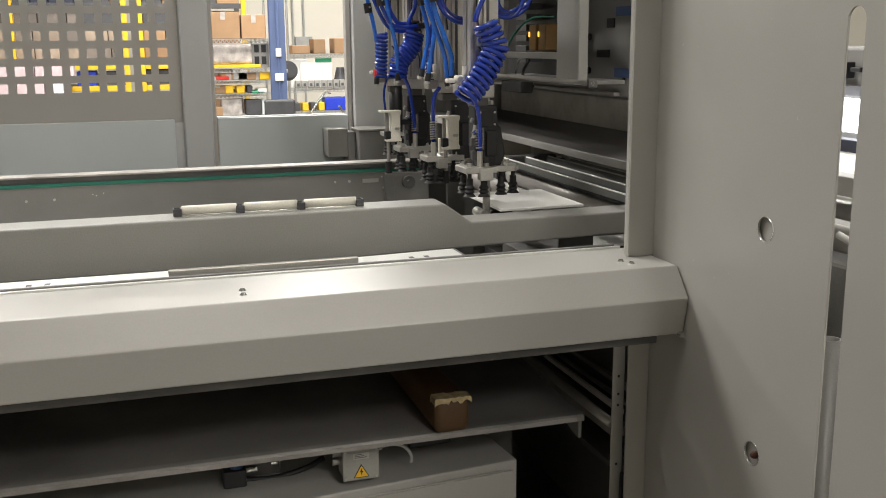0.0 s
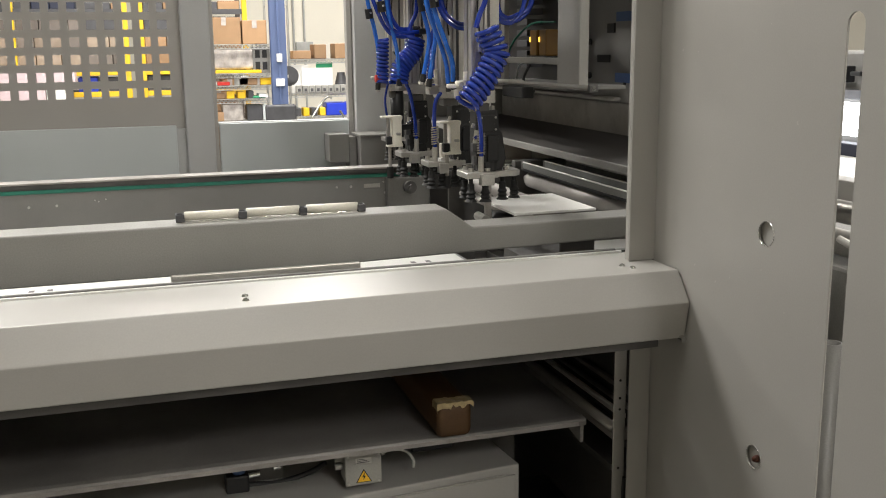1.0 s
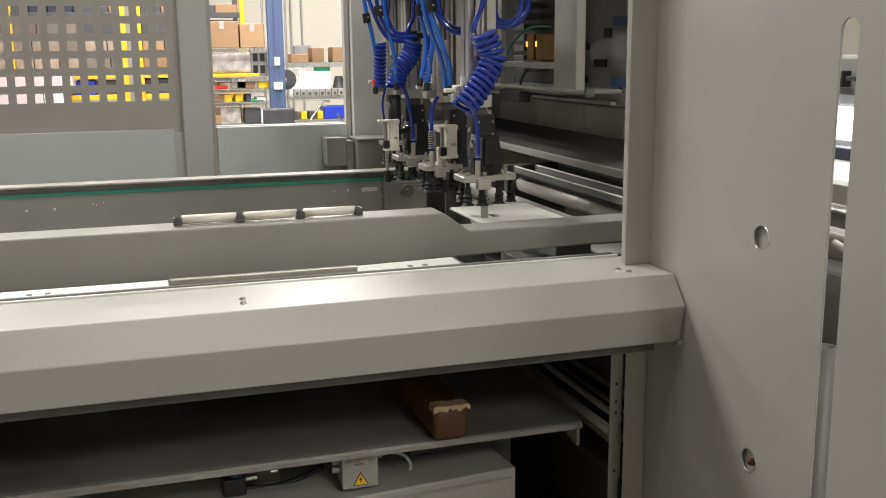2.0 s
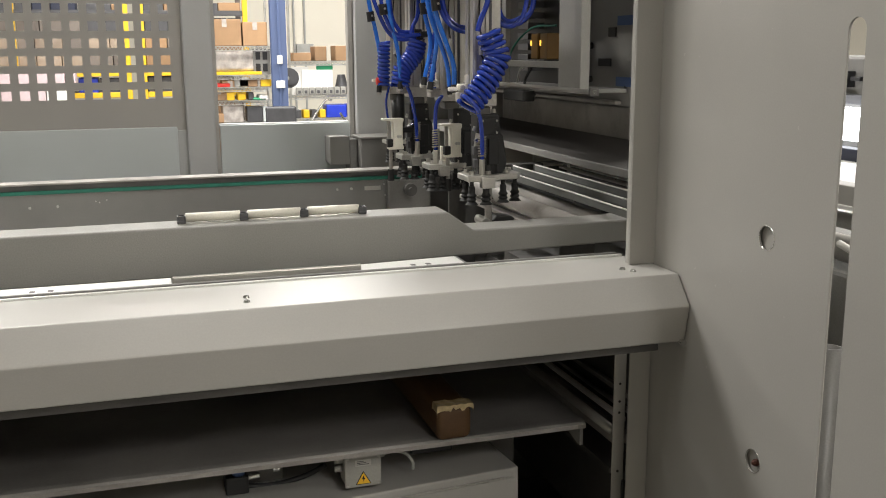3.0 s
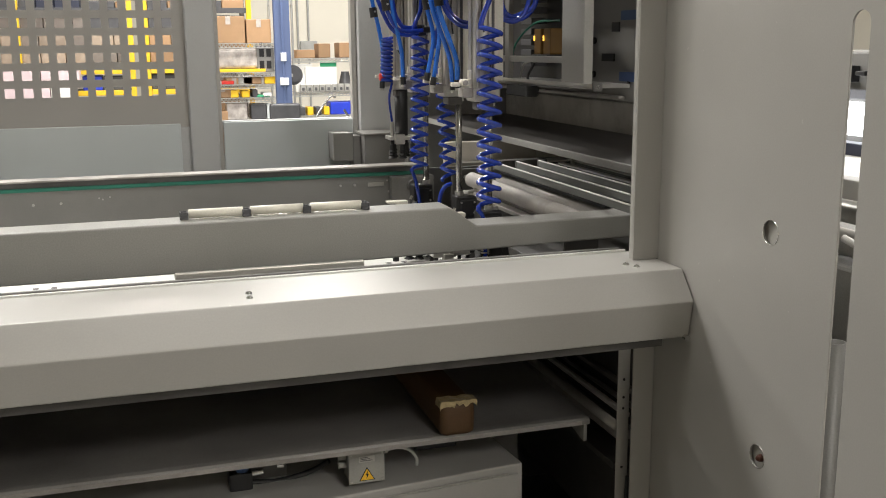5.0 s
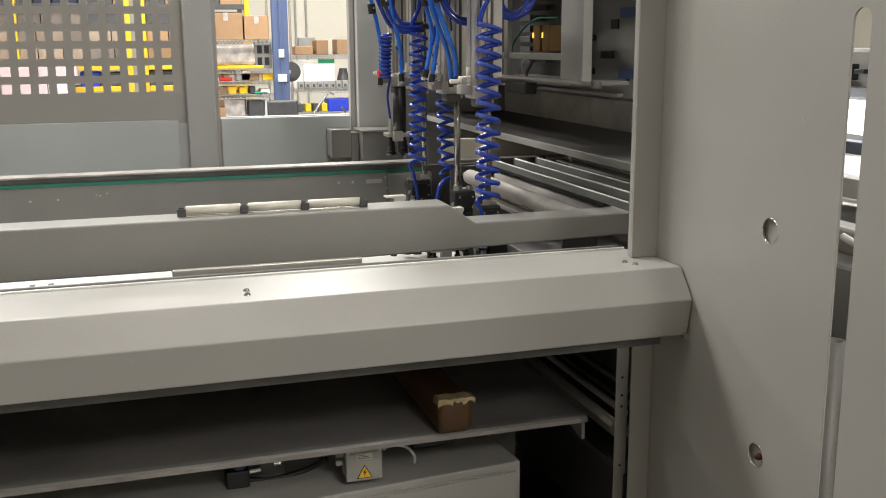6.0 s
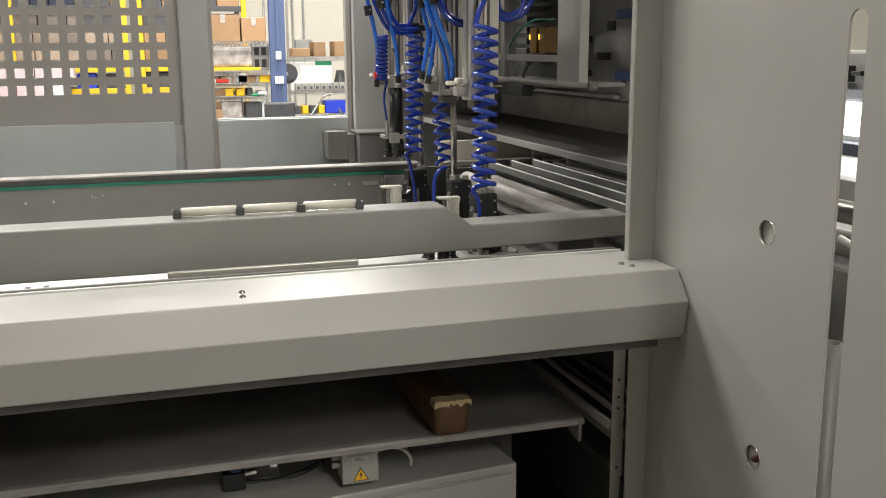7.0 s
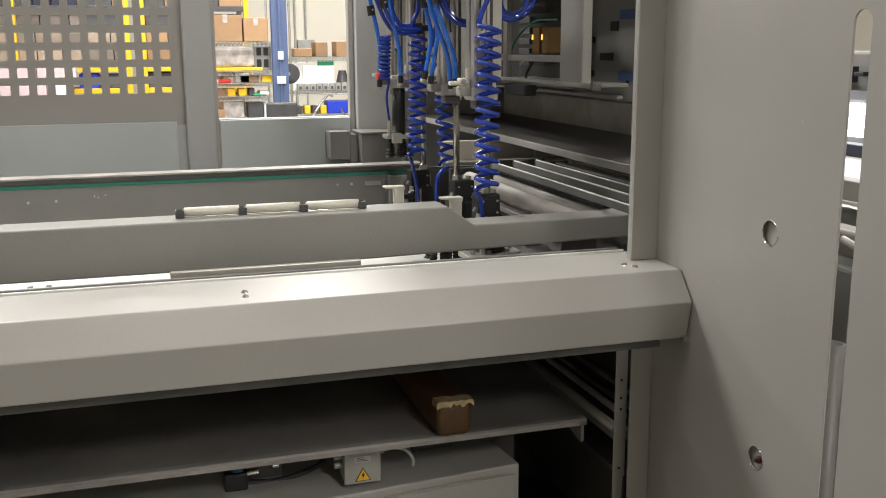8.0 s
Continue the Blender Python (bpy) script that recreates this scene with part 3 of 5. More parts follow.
GOODS = {"brown_carton": "brown carton in the yellow rack", "dark_grey_plastic": "dark grey crate in the yellow rack", "film_wrapped_carton": "film-wrapped brown carton in the rack",
         "dull_brown_carton": "dull brown carton in the yellow rack", "blue_bin": "blue bin in the yellow rack", "pink_white_packets": "pale pink wrapped packet bale",
         "white_board": "white packet among pink bales", "navy_cover": "navy crate in the yellow rack", "signal_yellow": "yellow bin in the rack"}


def store(m, x, y, z, w, d, h):
    q = thing("stored_goods", GOODS[m.name], "goods", x, y, z)
    part("body", box(-w / 2, w / 2, 0, d, 0, h, min(0.012, h / 5)), m, q)


# tiers of one bay: (from x, to x, z, height, choice of goods)
for x0, x1, z, h0, mats in (
        (-2.82, -1.5, 1.234, 0.27, (BUNDLE, TAUPE)), (-1.42, -0.08, 1.234, 0.27, (BUNDLE, BUNDLE, TAUPE, CARTON)), (0.2, 1.5, 1.234, 0.27, (CARTON, TAUPE, CARTON)),
        (-2.82, -1.5, 1.508, 0.21, (TAUPE, BUNDLE)), (-1.42, -0.08, 1.508, 0.21, (BUNDLE, BUNDLE, TAUPE)), (0.2, 1.5, 1.508, 0.21, (CARTON, CARTON, TAUPE)),
        (-2.82, -1.5, 1.752, 0.21, (TAUPE,)), (-1.42, -0.62, 1.752, 0.21, (TAUPE,)), (-0.6, -0.08, 1.752, 0.21, (DARKGREY, TAUPE)), (0.2, 1.5, 1.752, 0.21, (DARKGREY,)),
        (-2.82, -1.5, 2.04, 0.4, (DARKGREY,)), (-1.42, -0.6, 2.04, 0.4, (DARKGREY, NAVY)), (-0.58, -0.08, 2.04, 0.10, (CARTON, DARKGREY)), (0.2, 1.5, 2.04, 0.12, (CARTON, DARKGREY)),
        (-0.70, -0.08, 0.95, 0.20, (NAVY, DARKGREY, BIN_BLUE)), (0.2, 1.5, 0.95, 0.22, (TAUPE, DARKGREY)), (-1.42, -0.08, 0.03, 0.8, (TAUPE,)), (0.2, 1.5, 0.03, 0.85, (CARTON, TAUPE))):
    x = x0
    while x < x1 - 0.1:
        w = min(random.uniform(0.2, 0.4), x1 - x)
        store(random.choice(mats), x + w / 2, 14.26, z, w - 0.008, 0.6, h0 * random.uniform(0.86, 1))
        x += w
# bales stacked in front of the rack, on a pallet
pallet = thing("pallet", "wooden pallet under pink packet bales", "pallet", -1.78, 13.5, 0)
for k in range(4):
    part("board", box(-1.08, 1.08, 0.02 + 0.14 * k, 0.12 + 0.14 * k, 0.10, 0.12, 0.002), BUNDLE, pallet)
for k in range(3):
    part("runner", box(-1.05 + k, -0.95 + k, 0.02, 0.54, 0.0, 0.10, 0.002), BUNDLE, pallet)
for r in range(5):
    x = -2.84
    while x < -0.80:
        w = min(random.uniform(0.24, 0.36), -0.69 - x)
        store(random.choice((PINK, PINK, PINK, PAPER)) if r > 1 else PINK, x + w / 2, 13.52, 0.121 + 0.228 * r, w - 0.01, 0.5, 0.226)
        x += w


# ---- press body on the side of the pick-up station ----
press = thing("press_body", "grey steel press body with a dark sliding plate", "press")
part("sliding_plate", box(1.212, 1.63, 2.2, 4.3, 1.170, 1.192, 0.002), SLABTOP, press, "dark worn sliding plate")
part("plate_edge", box(1.200, 1.211, 2.2, 4.3, 1.172, 1.194, 0.002), PAINT_MID, press, "light grey plate edge")
part("worn_bar", box(1.63, 1.644, 2.62, 4.3, 1.17, 1.30, 0.004), BARSTEEL, press, "worn bare steel bar")
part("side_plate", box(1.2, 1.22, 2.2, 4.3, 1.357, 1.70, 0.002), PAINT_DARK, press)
# Added above the view to keep lamp light out of the press.
part("canopy", box(1.18, 1.665, 2.2, 4.32, 1.701, 1.80, 0.004), PAINT_MID, press, "grey canopy added out of view to shade the press")
part("arm", box(0.82, 1.18, 2.55, 2.67, 1.701, 1.78, 0.004), PAINT_MID, press)
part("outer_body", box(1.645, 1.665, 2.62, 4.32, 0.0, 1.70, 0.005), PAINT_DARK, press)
for py, pz, w, h, m in ((2.40, 1.467, 0.035, 0.010, BLACK), (2.28, 1.573, 0.05, 0.012, BLUETAPE), (2.27, 1.419, 0.06, 0.012, BLUETAPE), (2.36, 1.545, 0.02, 0.012, BLACK), (2.28, 1.405, 0.004, 0.004, BLACK)):
    part("recess" if m == BLACK else "tape_mark", box(1.196, 1.2, py - w, py + w, pz - h, pz + h, 0.0), m, press)
# Black discs, like the black boxes above, stand in for shaded openings.
for pz in (1.511, 1.421):
    part("hole_plug", rod((1.193, 2.483, pz), (1.2, 2.483, pz), 0.009), BLACK, press)
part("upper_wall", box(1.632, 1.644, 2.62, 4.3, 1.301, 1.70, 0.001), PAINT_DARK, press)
# Wall added to block the bright hall behind the press opening.
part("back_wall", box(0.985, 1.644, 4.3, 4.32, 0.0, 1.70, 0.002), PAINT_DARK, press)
part("bevel_bar", box(1.18, 1.2, 2.3, 3.6, 1.36, 1.37, 0.004), STEEL_DULL, press)


def control_cabinet():
    t = thing("control_cabinet", "open grey control cabinet with amber relays inside", "cabinet")
    part("side_post", box(1.005, 1.03, 2.14, 2.27, 1.405, 1.70, 0.004), PAINT_MID, t)
    # Black here puts the shade inside the cabinet into the plate's colour.
    part("back_plate", box(1.16, 1.19, 2.53, 3.3, 1.38, 1.70, 0.002), BLACK, t)
    # Roof added out of view so the cabinet's inside stays shaded.
    part("roof", box(0.99, 1.19, 2.14, 3.3, 1.701, 1.708, 0.001), PAINT_MID, t)
    part("cross_bar", box(1.02, 1.035, 2.27, 2.80, 1.455, 1.472, 0.002), PAINT_MID, t)
    part("upright_bar", box(1.015, 1.03, 2.66, 2.69, 1.40, 1.70, 0.002), PAINT_DARK, t)
    part("bottom_tray", box(1.0, 1.16, 2.2, 2.8, 1.395, 1.405, 0.002), PAINT_DARK, t)
    part("slide_rod", rod((1.0, 2.05, 1.405), (1.0, 2.75, 1.405), 0.006), STEEL, t)
    part("slide_block", box(0.985, 1.02, 2.45, 2.60, 1.365, 1.395, 0.004), RUBBER, t)
    part("rod_end", box(0.99, 1.012, 2.05, 2.065, 1.395, 1.415, 0.003), DARKBED, t)
    for k in range(2):
        r = part("relay", box(1.07, 1.12, 2.49 + 0.066 * k, 2.54 + 0.066 * k, 1.475, 1.545, 0.003), ORANGE, t, "amber relay with a lit lamp")
        part("led", box(1.067, 1.07, 2.532 + 0.066 * k, 2.536 + 0.066 * k, 1.512, 1.526, 0.0), AMBER, r)
        part("relay_base", box(1.06, 1.13, 2.485 + 0.062 * k, 2.545 + 0.062 * k, 1.455, 1.475, 0.003), BLACK, t)
    for k in range(9):
        part("duct_finger", box(1.10, 1.15, 2.70, 2.78, 1.44 + 0.03 * k, 1.458 + 0.03 * k, 0.001), DARKGREY, t)
    part("wire", tube([(1.06, 2.75, 1.42), (1.05, 2.70, 1.50), (1.07, 2.6, 1.56), (1.1, 2.5, 1.565)], 0.003), GREEN, t, "green wire")
    part("wire", tube([(1.06, 2.68, 1.41), (1.04, 2.6, 1.45), (1.07, 2.56, 1.46)], 0.003), CABLE, t)
    part("wire", tube([(1.06, 2.58, 1.45), (1.03, 2.55, 1.41), (1.04, 2.5, 1.38)], 0.004), BLACK, t)
    return t


control_cabinet()
end_wall = thing("end_plate", "light grey folded plate at the end of the slats", "plate")
part("sheet", box(1.02, 1.37, 3.30, 3.32, 0.9, 1.168, 0.003), BEIGE, end_wall)
part("pale_sheet", box(1.371, 1.49, 3.295, 3.315, 0.9, 1.168, 0.003), CREAM, end_wall, "pale end sheet")
part("lip", box(1.02, 1.49, 3.235, 3.294, 1.095, 1.101, 0.002), ALU, end_wall)
part("foot", box(1.08, 1.14, 3.321, 3.37, 0.0, 1.1, 0.003), PAINT_DARK, end_wall)

# ---- bed below the grippers ----
bed = thing("lower_bed", "dark oily steel bed below the grippers", "machine bed")
# Unseen shelf and web, added to stop light leaking onto the table below.
part("front_shelf", box(-1.6, 1.44, 1.835, 2.14, 0.864, 0.872, 0.0), DARKBED, bed)
part("shelf_web", box(-1.6, 1.44, 2.14, 2.146, 0.78, 0.872, 0.0), DARKBED, bed)
part("bed_plate", box(-1.6, 1.44, 2.146, 3.6, 0.78, 0.80, 0.0), DARKBED, bed)
part("front_tray", box(-1.6, 0.69, 1.832, 1.95, 1.0, 1.022, 0.002), PAINT_DARK, bed, "grey tray under the boards")
part("front_rail", box(-1.6, 0.98, 1.885, 1.893, 0.99, 1.066, 0.001), PAINT_DARK, bed)
part("rail_lip", box(-1.6, 0.98, 1.858, 1.864, 0.99, 1.0675, 0.001), BRIGHT, bed, "bright guide rail lip")
part("right_tray", box(0.9, 1.44, 1.86, 2.36, 0.955, 0.985, 0.002), DARKBED, bed)
part("pale_strip", box(0.835, 0.875, 1.95, 2.13, 0.872, 0.985, 0.002), ALU, bed)
# Added dark sheet that hides the lit floor behind the gap.
part("rear_sheet", box(0.80, 1.44, 3.14, 3.15, 0.80, 1.10, 0.001), DARKBED, bed)
part("leg", box(-1.6, -1.5, 2.2, 2.3, 0, 0.78, 0.004), PAINT_DARK, bed)
part("leg", box(1.3, 1.4, 2.6, 2.7, 0, 0.78, 0.004), PAINT_DARK, bed)
part("leg", box(0.3, 0.4, 3.1, 3.2, 0, 0.78, 0.004), PAINT_DARK, bed)
for k, (px, pw) in enumerate(((0.52, 0.02), (0.58, 0.012), (0.62, 0.03), (0.86, 0.03), (0.95, 0.05))):
    part("fitting", box(px, px + pw, 2.20, 2.23, 0.80, 0.985 if px < 0.7 else 0.97, 0.003), PAINT_MID if k % 2 else DARKBED, bed)
stop = thing("stop_plate", "upright brushed steel stop plate beside the boards", "plate", 0, 1.93, 1.022)
part("plate", box(0.043, 0.418, -0.012, 0.0, 0.0, 0.05, 0.002), ALU, stop)
part("foot", box(0.043, 0.418, -0.03, -0.012, 0.0, 0.006, 0.001), STEEL, stop)


def board_sheet(x0, x1, y0, y1, z, marks, label):
    t = thing("board_blank", label, "board", (x0 + x1) / 2, (y0 + y1) / 2, z)
    w, d = (x1 - x0) / 2, (y1 - y0) / 2
    part("sheet", box(-w, w, -d, d, 0, 0.006, 0.001), PAPER, t)
    if marks is not None:
        for dx, dy, a, b in ((0, 0.045, 0.035, 0.004), (-0.02, 0.085, 0.007, 0.010), (0.025, 0.085, 0.007, 0.010)):
            part("print_mark", box(marks + dx - a, marks + dx + a, dy - b, dy + b, 0.006, 0.0066, 0), PRINT, t, "small dark printed bar")
    return t


lift = thing("lift_table", "dark grey lift table under the boards", "table")
part("plate", box(-1.2, 0.92, 2.30, 2.88, 0.85, 0.876, 0.002), PAINT_DARK, lift)
part("pillar", box(-0.3, 0.3, 2.45, 2.75, 0.80, 0.85, 0.002), DARKBED, lift)
board_left = board_sheet(-0.80, 0.06, 2.32, 2.86, 0.884, 0.10, "white printed board lying on the lift table")
board_next = board_sheet(0.555, 0.885, 2.32, 2.86, 0.877, None, "white board lying on the lift table")
board_pad = board_sheet(-0.80, 0.06, 2.32, 2.86, 0.877, None, "white board under a printed board")
board_mid = board_sheet(0.568, 0.89, 2.32, 2.86, 0.884, 0.03, "white printed board on top of another board")
sheet_up = board_sheet(0.826, 1.037, 2.10, 2.36, 1.114, None, "white board sheet below the suction cups")
sheet_side = board_sheet(1.06, 1.30, 2.19, 2.30, 0.99, None, "white board on the side tray")


# ---- slat carriage ----
carriage = thing("slat_carriage", "row of bright edged steel slats with a worn roller", "conveyor")
for k in range(3):
    sx = 1.049 + 0.0745 * k
    s = part("slat", prism([(0, 0), (0.007, 0), (0.007, 0.019), (0, 0.019)], "y", 1.92, 2.87, 0.001, 1), FINGREY, carriage)
    s.location = (sx, 0, 1.1225)
    part("slat_edge", rod((0.002, 1.92, 0.0195), (0.002, 2.87, 0.0195), 0.0026, 10), BRIGHT, s, "pale slat edge, its glint put into the colour", True)
    # Black strip painted in for the shaded gap behind each slat.
    part("foot", box(0.0, 0.03, 2.10, 2.87, -0.008, -0.001, 0.001), BLACK, s)
    part("end_cap", box(0.0, 0.03, 2.871, 2.882, -0.006, 0.021, 0.001), DARKBED, s)
part("roller", rod((1.080, 2.11, 1.085), (1.080, 2.87, 1.085), 0.0255, 32), ROLLER, carriage, "worn pale steel roller", True)
part("roller_axle", rod((1.080, 2.872, 1.085), (1.080, 2.92, 1.085), 0.009, 14), STEEL, carriage)
part("cross_tie", box(1.045, 1.25, 2.925, 2.955, 1.03, 1.14, 0.002), DARKBED, carriage)

rollers = thing("transfer_rollers", "worn steel roller and flat bars beside the slats", "rollers")
part("roller", rod((0.985, 2.10, 1.088), (0.985, 2.9, 1.088), 0.023, 28), STEEL_DULL, rollers, "worn stained steel roller", True)
part("axle", rod((0.985, 2.9, 1.088), (0.985, 2.96, 1.088), 0.008, 14), STEEL, rollers)
part("flat_bar", box(0.955, 0.990, 2.10, 2.9, 1.044, 1.056, 0.002), STEEL_DULL, rollers)
part("bar_edge", box(0.9905, 0.9935, 2.10, 2.9, 1.046, 1.060, 0.001), BRIGHT, rollers, "bright bar edge")
part("bearing_plate", box(0.94, 1.03, 2.961, 2.972, 0.80, 1.115, 0.002), DARKBED, rollers)
part("bearing_plate", box(0.94, 1.03, 2.09, 2.099, 0.99, 1.06, 0.002), DARKBED, rollers)

edge_rail = thing("edge_rail", "thin bright rail beneath the sliding plate", "rail")
part("rail_body", box(1.319, 1.327, 2.1, 2.86, 1.095, 1.134, 0.001), FINGREY, edge_rail)
part("rail_edge", rod((1.320, 2.1, 1.1355), (1.320, 2.86, 1.1355), 0.0028, 10), BRIGHT, edge_rail, "pale rail edge, its glint put into the colour", True)
part("rail_stop", box(1.315, 1.331, 2.861, 2.885, 1.11, 1.141, 0.002), ALU, edge_rail)
part("support", box(1.319, 1.327, 2.3, 2.33, 0.80, 1.094, 0.001), DARKBED, edge_rail)
pale_bar = thing("pale_bar", "flat pale steel bar between the slats", "bar", 1.247, 0, 1.136)
part("strip", box(-0.009, 0.009, 2.02, 2.81, 0.0, 0.006, 0.001), BRIGHT, pale_bar)

# ---- table below with the wooden block ----
table = thing("lower_table", "wide scuffed dark steel table under the cover", "table")
part("top", prism([(1.905, 0.681), (1.893, 0.679), (1.889, 0.674), (1.889, 0.664), (1.896, 0.662), (3.3, 0.662), (3.3, 0.681)], "x", -1.6, 0.92, 0.0015), TABLE, table)
part("front_lip", box(-1.6, 0.90, 1.8865, 1.8885, 0.665, 0.675, 0.0005), STEEL_DULL, table, "rubbed bright table lip")
part("end_bracket", prism([(1.895, 0.661), (1.895, 0.622), (1.905, 0.622), (2.1, 0.661)], "x", 0.908, 0.916, 0.001), PAINT_MID, table)
part("under_beam", box(-1.6, 0.85, 2.15, 2.25, 0.48, 0.661, 0.003), DARKBED, table)
# Added dark sheets and pan shut hall light out from around the table.
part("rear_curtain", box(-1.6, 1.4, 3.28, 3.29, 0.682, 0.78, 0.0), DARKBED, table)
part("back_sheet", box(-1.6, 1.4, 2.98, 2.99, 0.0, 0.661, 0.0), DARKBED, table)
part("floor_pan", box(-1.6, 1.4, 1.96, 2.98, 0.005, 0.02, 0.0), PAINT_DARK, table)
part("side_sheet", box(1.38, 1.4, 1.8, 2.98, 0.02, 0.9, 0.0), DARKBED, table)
for lx in (-1.5, 0.6):
    part("leg", box(lx, lx + 0.08, 2.4, 2.48, 0.0, 0.661, 0.003), DARKBED, table)


def wooden_block():
    t = thing("wrapped_block", "brown block with crinkled gold tape on the table edge", "block", 0.604, 1.872, 0.682)
    part("core", box(-0.039, 0.039, 0.0, 0.42, 0.0, 0.078, 0.016, 4), BLOCK, t, "", True)
    bm = bmesh.new()
    nx, ny = 22, 40
    grid = {}
    for i in range(nx + 1):
        for j in range(ny + 1):
            u = i / nx
            a = -0.055 + 0.11 * u
            x = max(-0.0412, min(0.0412, a))
            z = 0.0815 - max(0.0, abs(a) - 0.0405)
            y = -0.0025 + 0.035 * max(0, j - 5) / (ny - 5)
            if j < 5:
                z -= (5 - j) * (0.0024 + 0.0022 * noise.noise((i * 0.9, 3.1, 0.4)))
            bump = 0.003 * noise.noise((x * 90, y * 60, z * 90))
            grid[i, j] = bm.verts.new((x + bump * 0.6, y - abs(bump), z + bump))
    for i in range(nx):
        for j in range(ny):
            bm.faces.new((grid[i, j], grid[i + 1, j], grid[i + 1, j + 1], grid[i, j + 1]))
    bmesh.ops.recalc_face_normals(bm, faces=bm.faces)
    part("tape", bm, FOIL, t, "crinkled shiny gold tape")
    return t


wooden_block()


def junction_box():
    t = thing("junction_box", "grey cast junction box with a yellow warning triangle", "junction box", 0.418, 1.955, 0.606)
    t.scale = (0.88, 0.88, 0.88)
    part("housing", box(-0.044, 0.044, 0, 0.06, -0.040, 0.040, 0.004), CAST, t)
    part("lid", box(-0.046, 0.046, -0.010, -0.001, -0.042, 0.042, 0.004), CAST, t)
    for sx in (-0.039, 0.039):
        for sz in (-0.035, 0.035):
            part("screw", rod((sx, -0.010, sz), (sx, -0.012, sz), 0.003, 10), STEEL, t)
    bm = prism([(-0.020, -0.034), (0.020, -0.034), (0.0, 0.001)], "y", -0.0112, -0.0102)
    tri = part("warning_sign", bm, BLACK, t, "black edged yellow warning triangle")
    part("sign_face", prism([(-0.0168, -0.0322), (0.0168, -0.0322), (0.0, -0.003)], "y", -0.0118, -0.0113), SIGNYEL, tri)
    part("lightning_bolt", prism([(0.002, -0.008), (-0.0045, -0.020), (-0.0005, -0.019), (-0.002, -0.029), (0.0045, -0.0165), (0.0008, -0.0175)], "y", -0.0124, -0.0119), BLACK, tri)
    lab = part("label_plate", box(-0.020, 0.020, -0.0115, -0.0102, 0.014, 0.030, 0.0005), ALU, t)
    for k in range(3):
        part("label_bar", box(-0.016, 0.014 - 0.006 * k, -0.0122, -0.0116, 0.018 + 0.004 * k, 0.0195 + 0.004 * k, 0), DARKGREY, lab)
    for sz in (-0.003, 0.018):
        part("cable_gland", rod((-0.044, 0.03, sz), (-0.064, 0.03, sz), 0.008, 12), CAST, t)
    part("cable_gland", rod((0.044, 0.03, 0.022), (0.062, 0.03, 0.022), 0.009, 12), CAST, t)
    part("cable", tube([(0.06, 0.03, 0.022), (0.09, 0.025, 0.026), (0.118, 0.02, 0.018), (0.135, 0.02, -0.006), (0.138, 0.03, -0.03)], 0.0042), CABLE, t, "pale grey flexible cable")
    part("hanger", box(-0.03, 0.03, 0.02, 0.06, 0.04, 0.05, 0.001), DARKBED, t)
    return t


junction_box()
cabinet = thing("base_cabinet", "grey painted steel cabinet under the table", "cabinet", 0.79, 1.965, 0)
cabinet.rotation_euler = (0, 0, radians(5.5))
part("body", box(-1.7, 0.0, 0.003, 0.6, 0.0, 0.556, 0.004), PAINT, cabinet)
part("door", box(-1.6, -0.012, -0.004, 0.001, 0.05, 0.535, 0.003), PAINT, cabinet)
part("edge_bead", box(-1.6, -0.04, -0.008, -0.0045, 0.537, 0.541, 0.001), ALU, cabinet, "thin bright edge bead")
valve = thing("air_valve", "small dark blue and black air valve with cable", "valve", 0.16, 2.02, 0.575)
part("body", box(-0.03, 0.02, 0, 0.05, -0.02, 0.02, 0.004), BLACK, valve)
part("knob", rod((0.0, 0.02, 0.02), (0.0, 0.02, 0.045), 0.014), BLUETAPE, valve)
part("fitting", rod((0.02, 0.02, 0.01), (0.045, 0.02, 0.012), 0.007), CHROME, valve)
part("fitting", rod((0.075, 0.02, 0.022), (0.09, 0.02, 0.022), 0.007), CHROME, valve)
part("cable", tube([(0.02, 0.03, -0.015), (0.08, 0.03, -0.02), (0.15, 0.03, -0.008), (0.19, 0.01, 0.02)], 0.006), BLACK, valve)
part("stand", box(-0.03, 0.1, 0.05, 0.06, -0.06, 0.07, 0.001), DARKBED, valve)
orange = thing("orange_sensor", "small orange and black sensor under the table", "sensor", 0.60, 2.03, 0.61)
part("body", box(-0.05, 0.05, 0, 0.04, -0.02, 0.02, 0.004), BLACK, orange)
part("cap", box(-0.03, 0.02, -0.01, 0.04, 0.02, 0.034, 0.004), ORANGE, orange)


# ---- guide rails and inner post below the cover ----
guides = thing("guide_rails", "parallel bright guide rails in the dark under the cover", "rails")
part("round_rail", rod((0.972, 1.86, 0.663), (0.972, 2.9, 0.663), 0.011, 18), ALU, guides, "polished round guide rail", True)
part("rail_bed", box(0.976, 1.02, 1.86, 2.9, 0.628, 0.650, 0.002), STEEL_DULL, guides)
part("flat_rail", box(0.992, 1.004, 1.86, 2.9, 0.680, 0.692, 0.002), BRIGHT, guides, "bright flat guide rail")
part("upper_rail", box(1.012, 1.022, 1.86, 2.9, 0.694, 0.704, 0.002), STEEL, guides)
part("cable_duct", box(1.026, 1.040, 1.86, 2.9, 0.718, 0.730, 0.002), STEEL_DULL, guides)
part("rail_back", box(1.045, 1.050, 1.86, 2.9, 0.30, 0.86, 0.001), DARKBED, guides)
part("lower_bar", box(0.966, 1.045, 1.86, 2.9, 0.560, 0.575, 0.002), DARKBED, guides)
part("foot", box(0.98, 1.04, 2.8, 2.88, 0.0, 0.628, 0.002), DARKBED, guides)
part("carrier", box(0.93, 0.99, 2.36, 2.44, 0.676, 0.72, 0.004), DARKBED, guides)
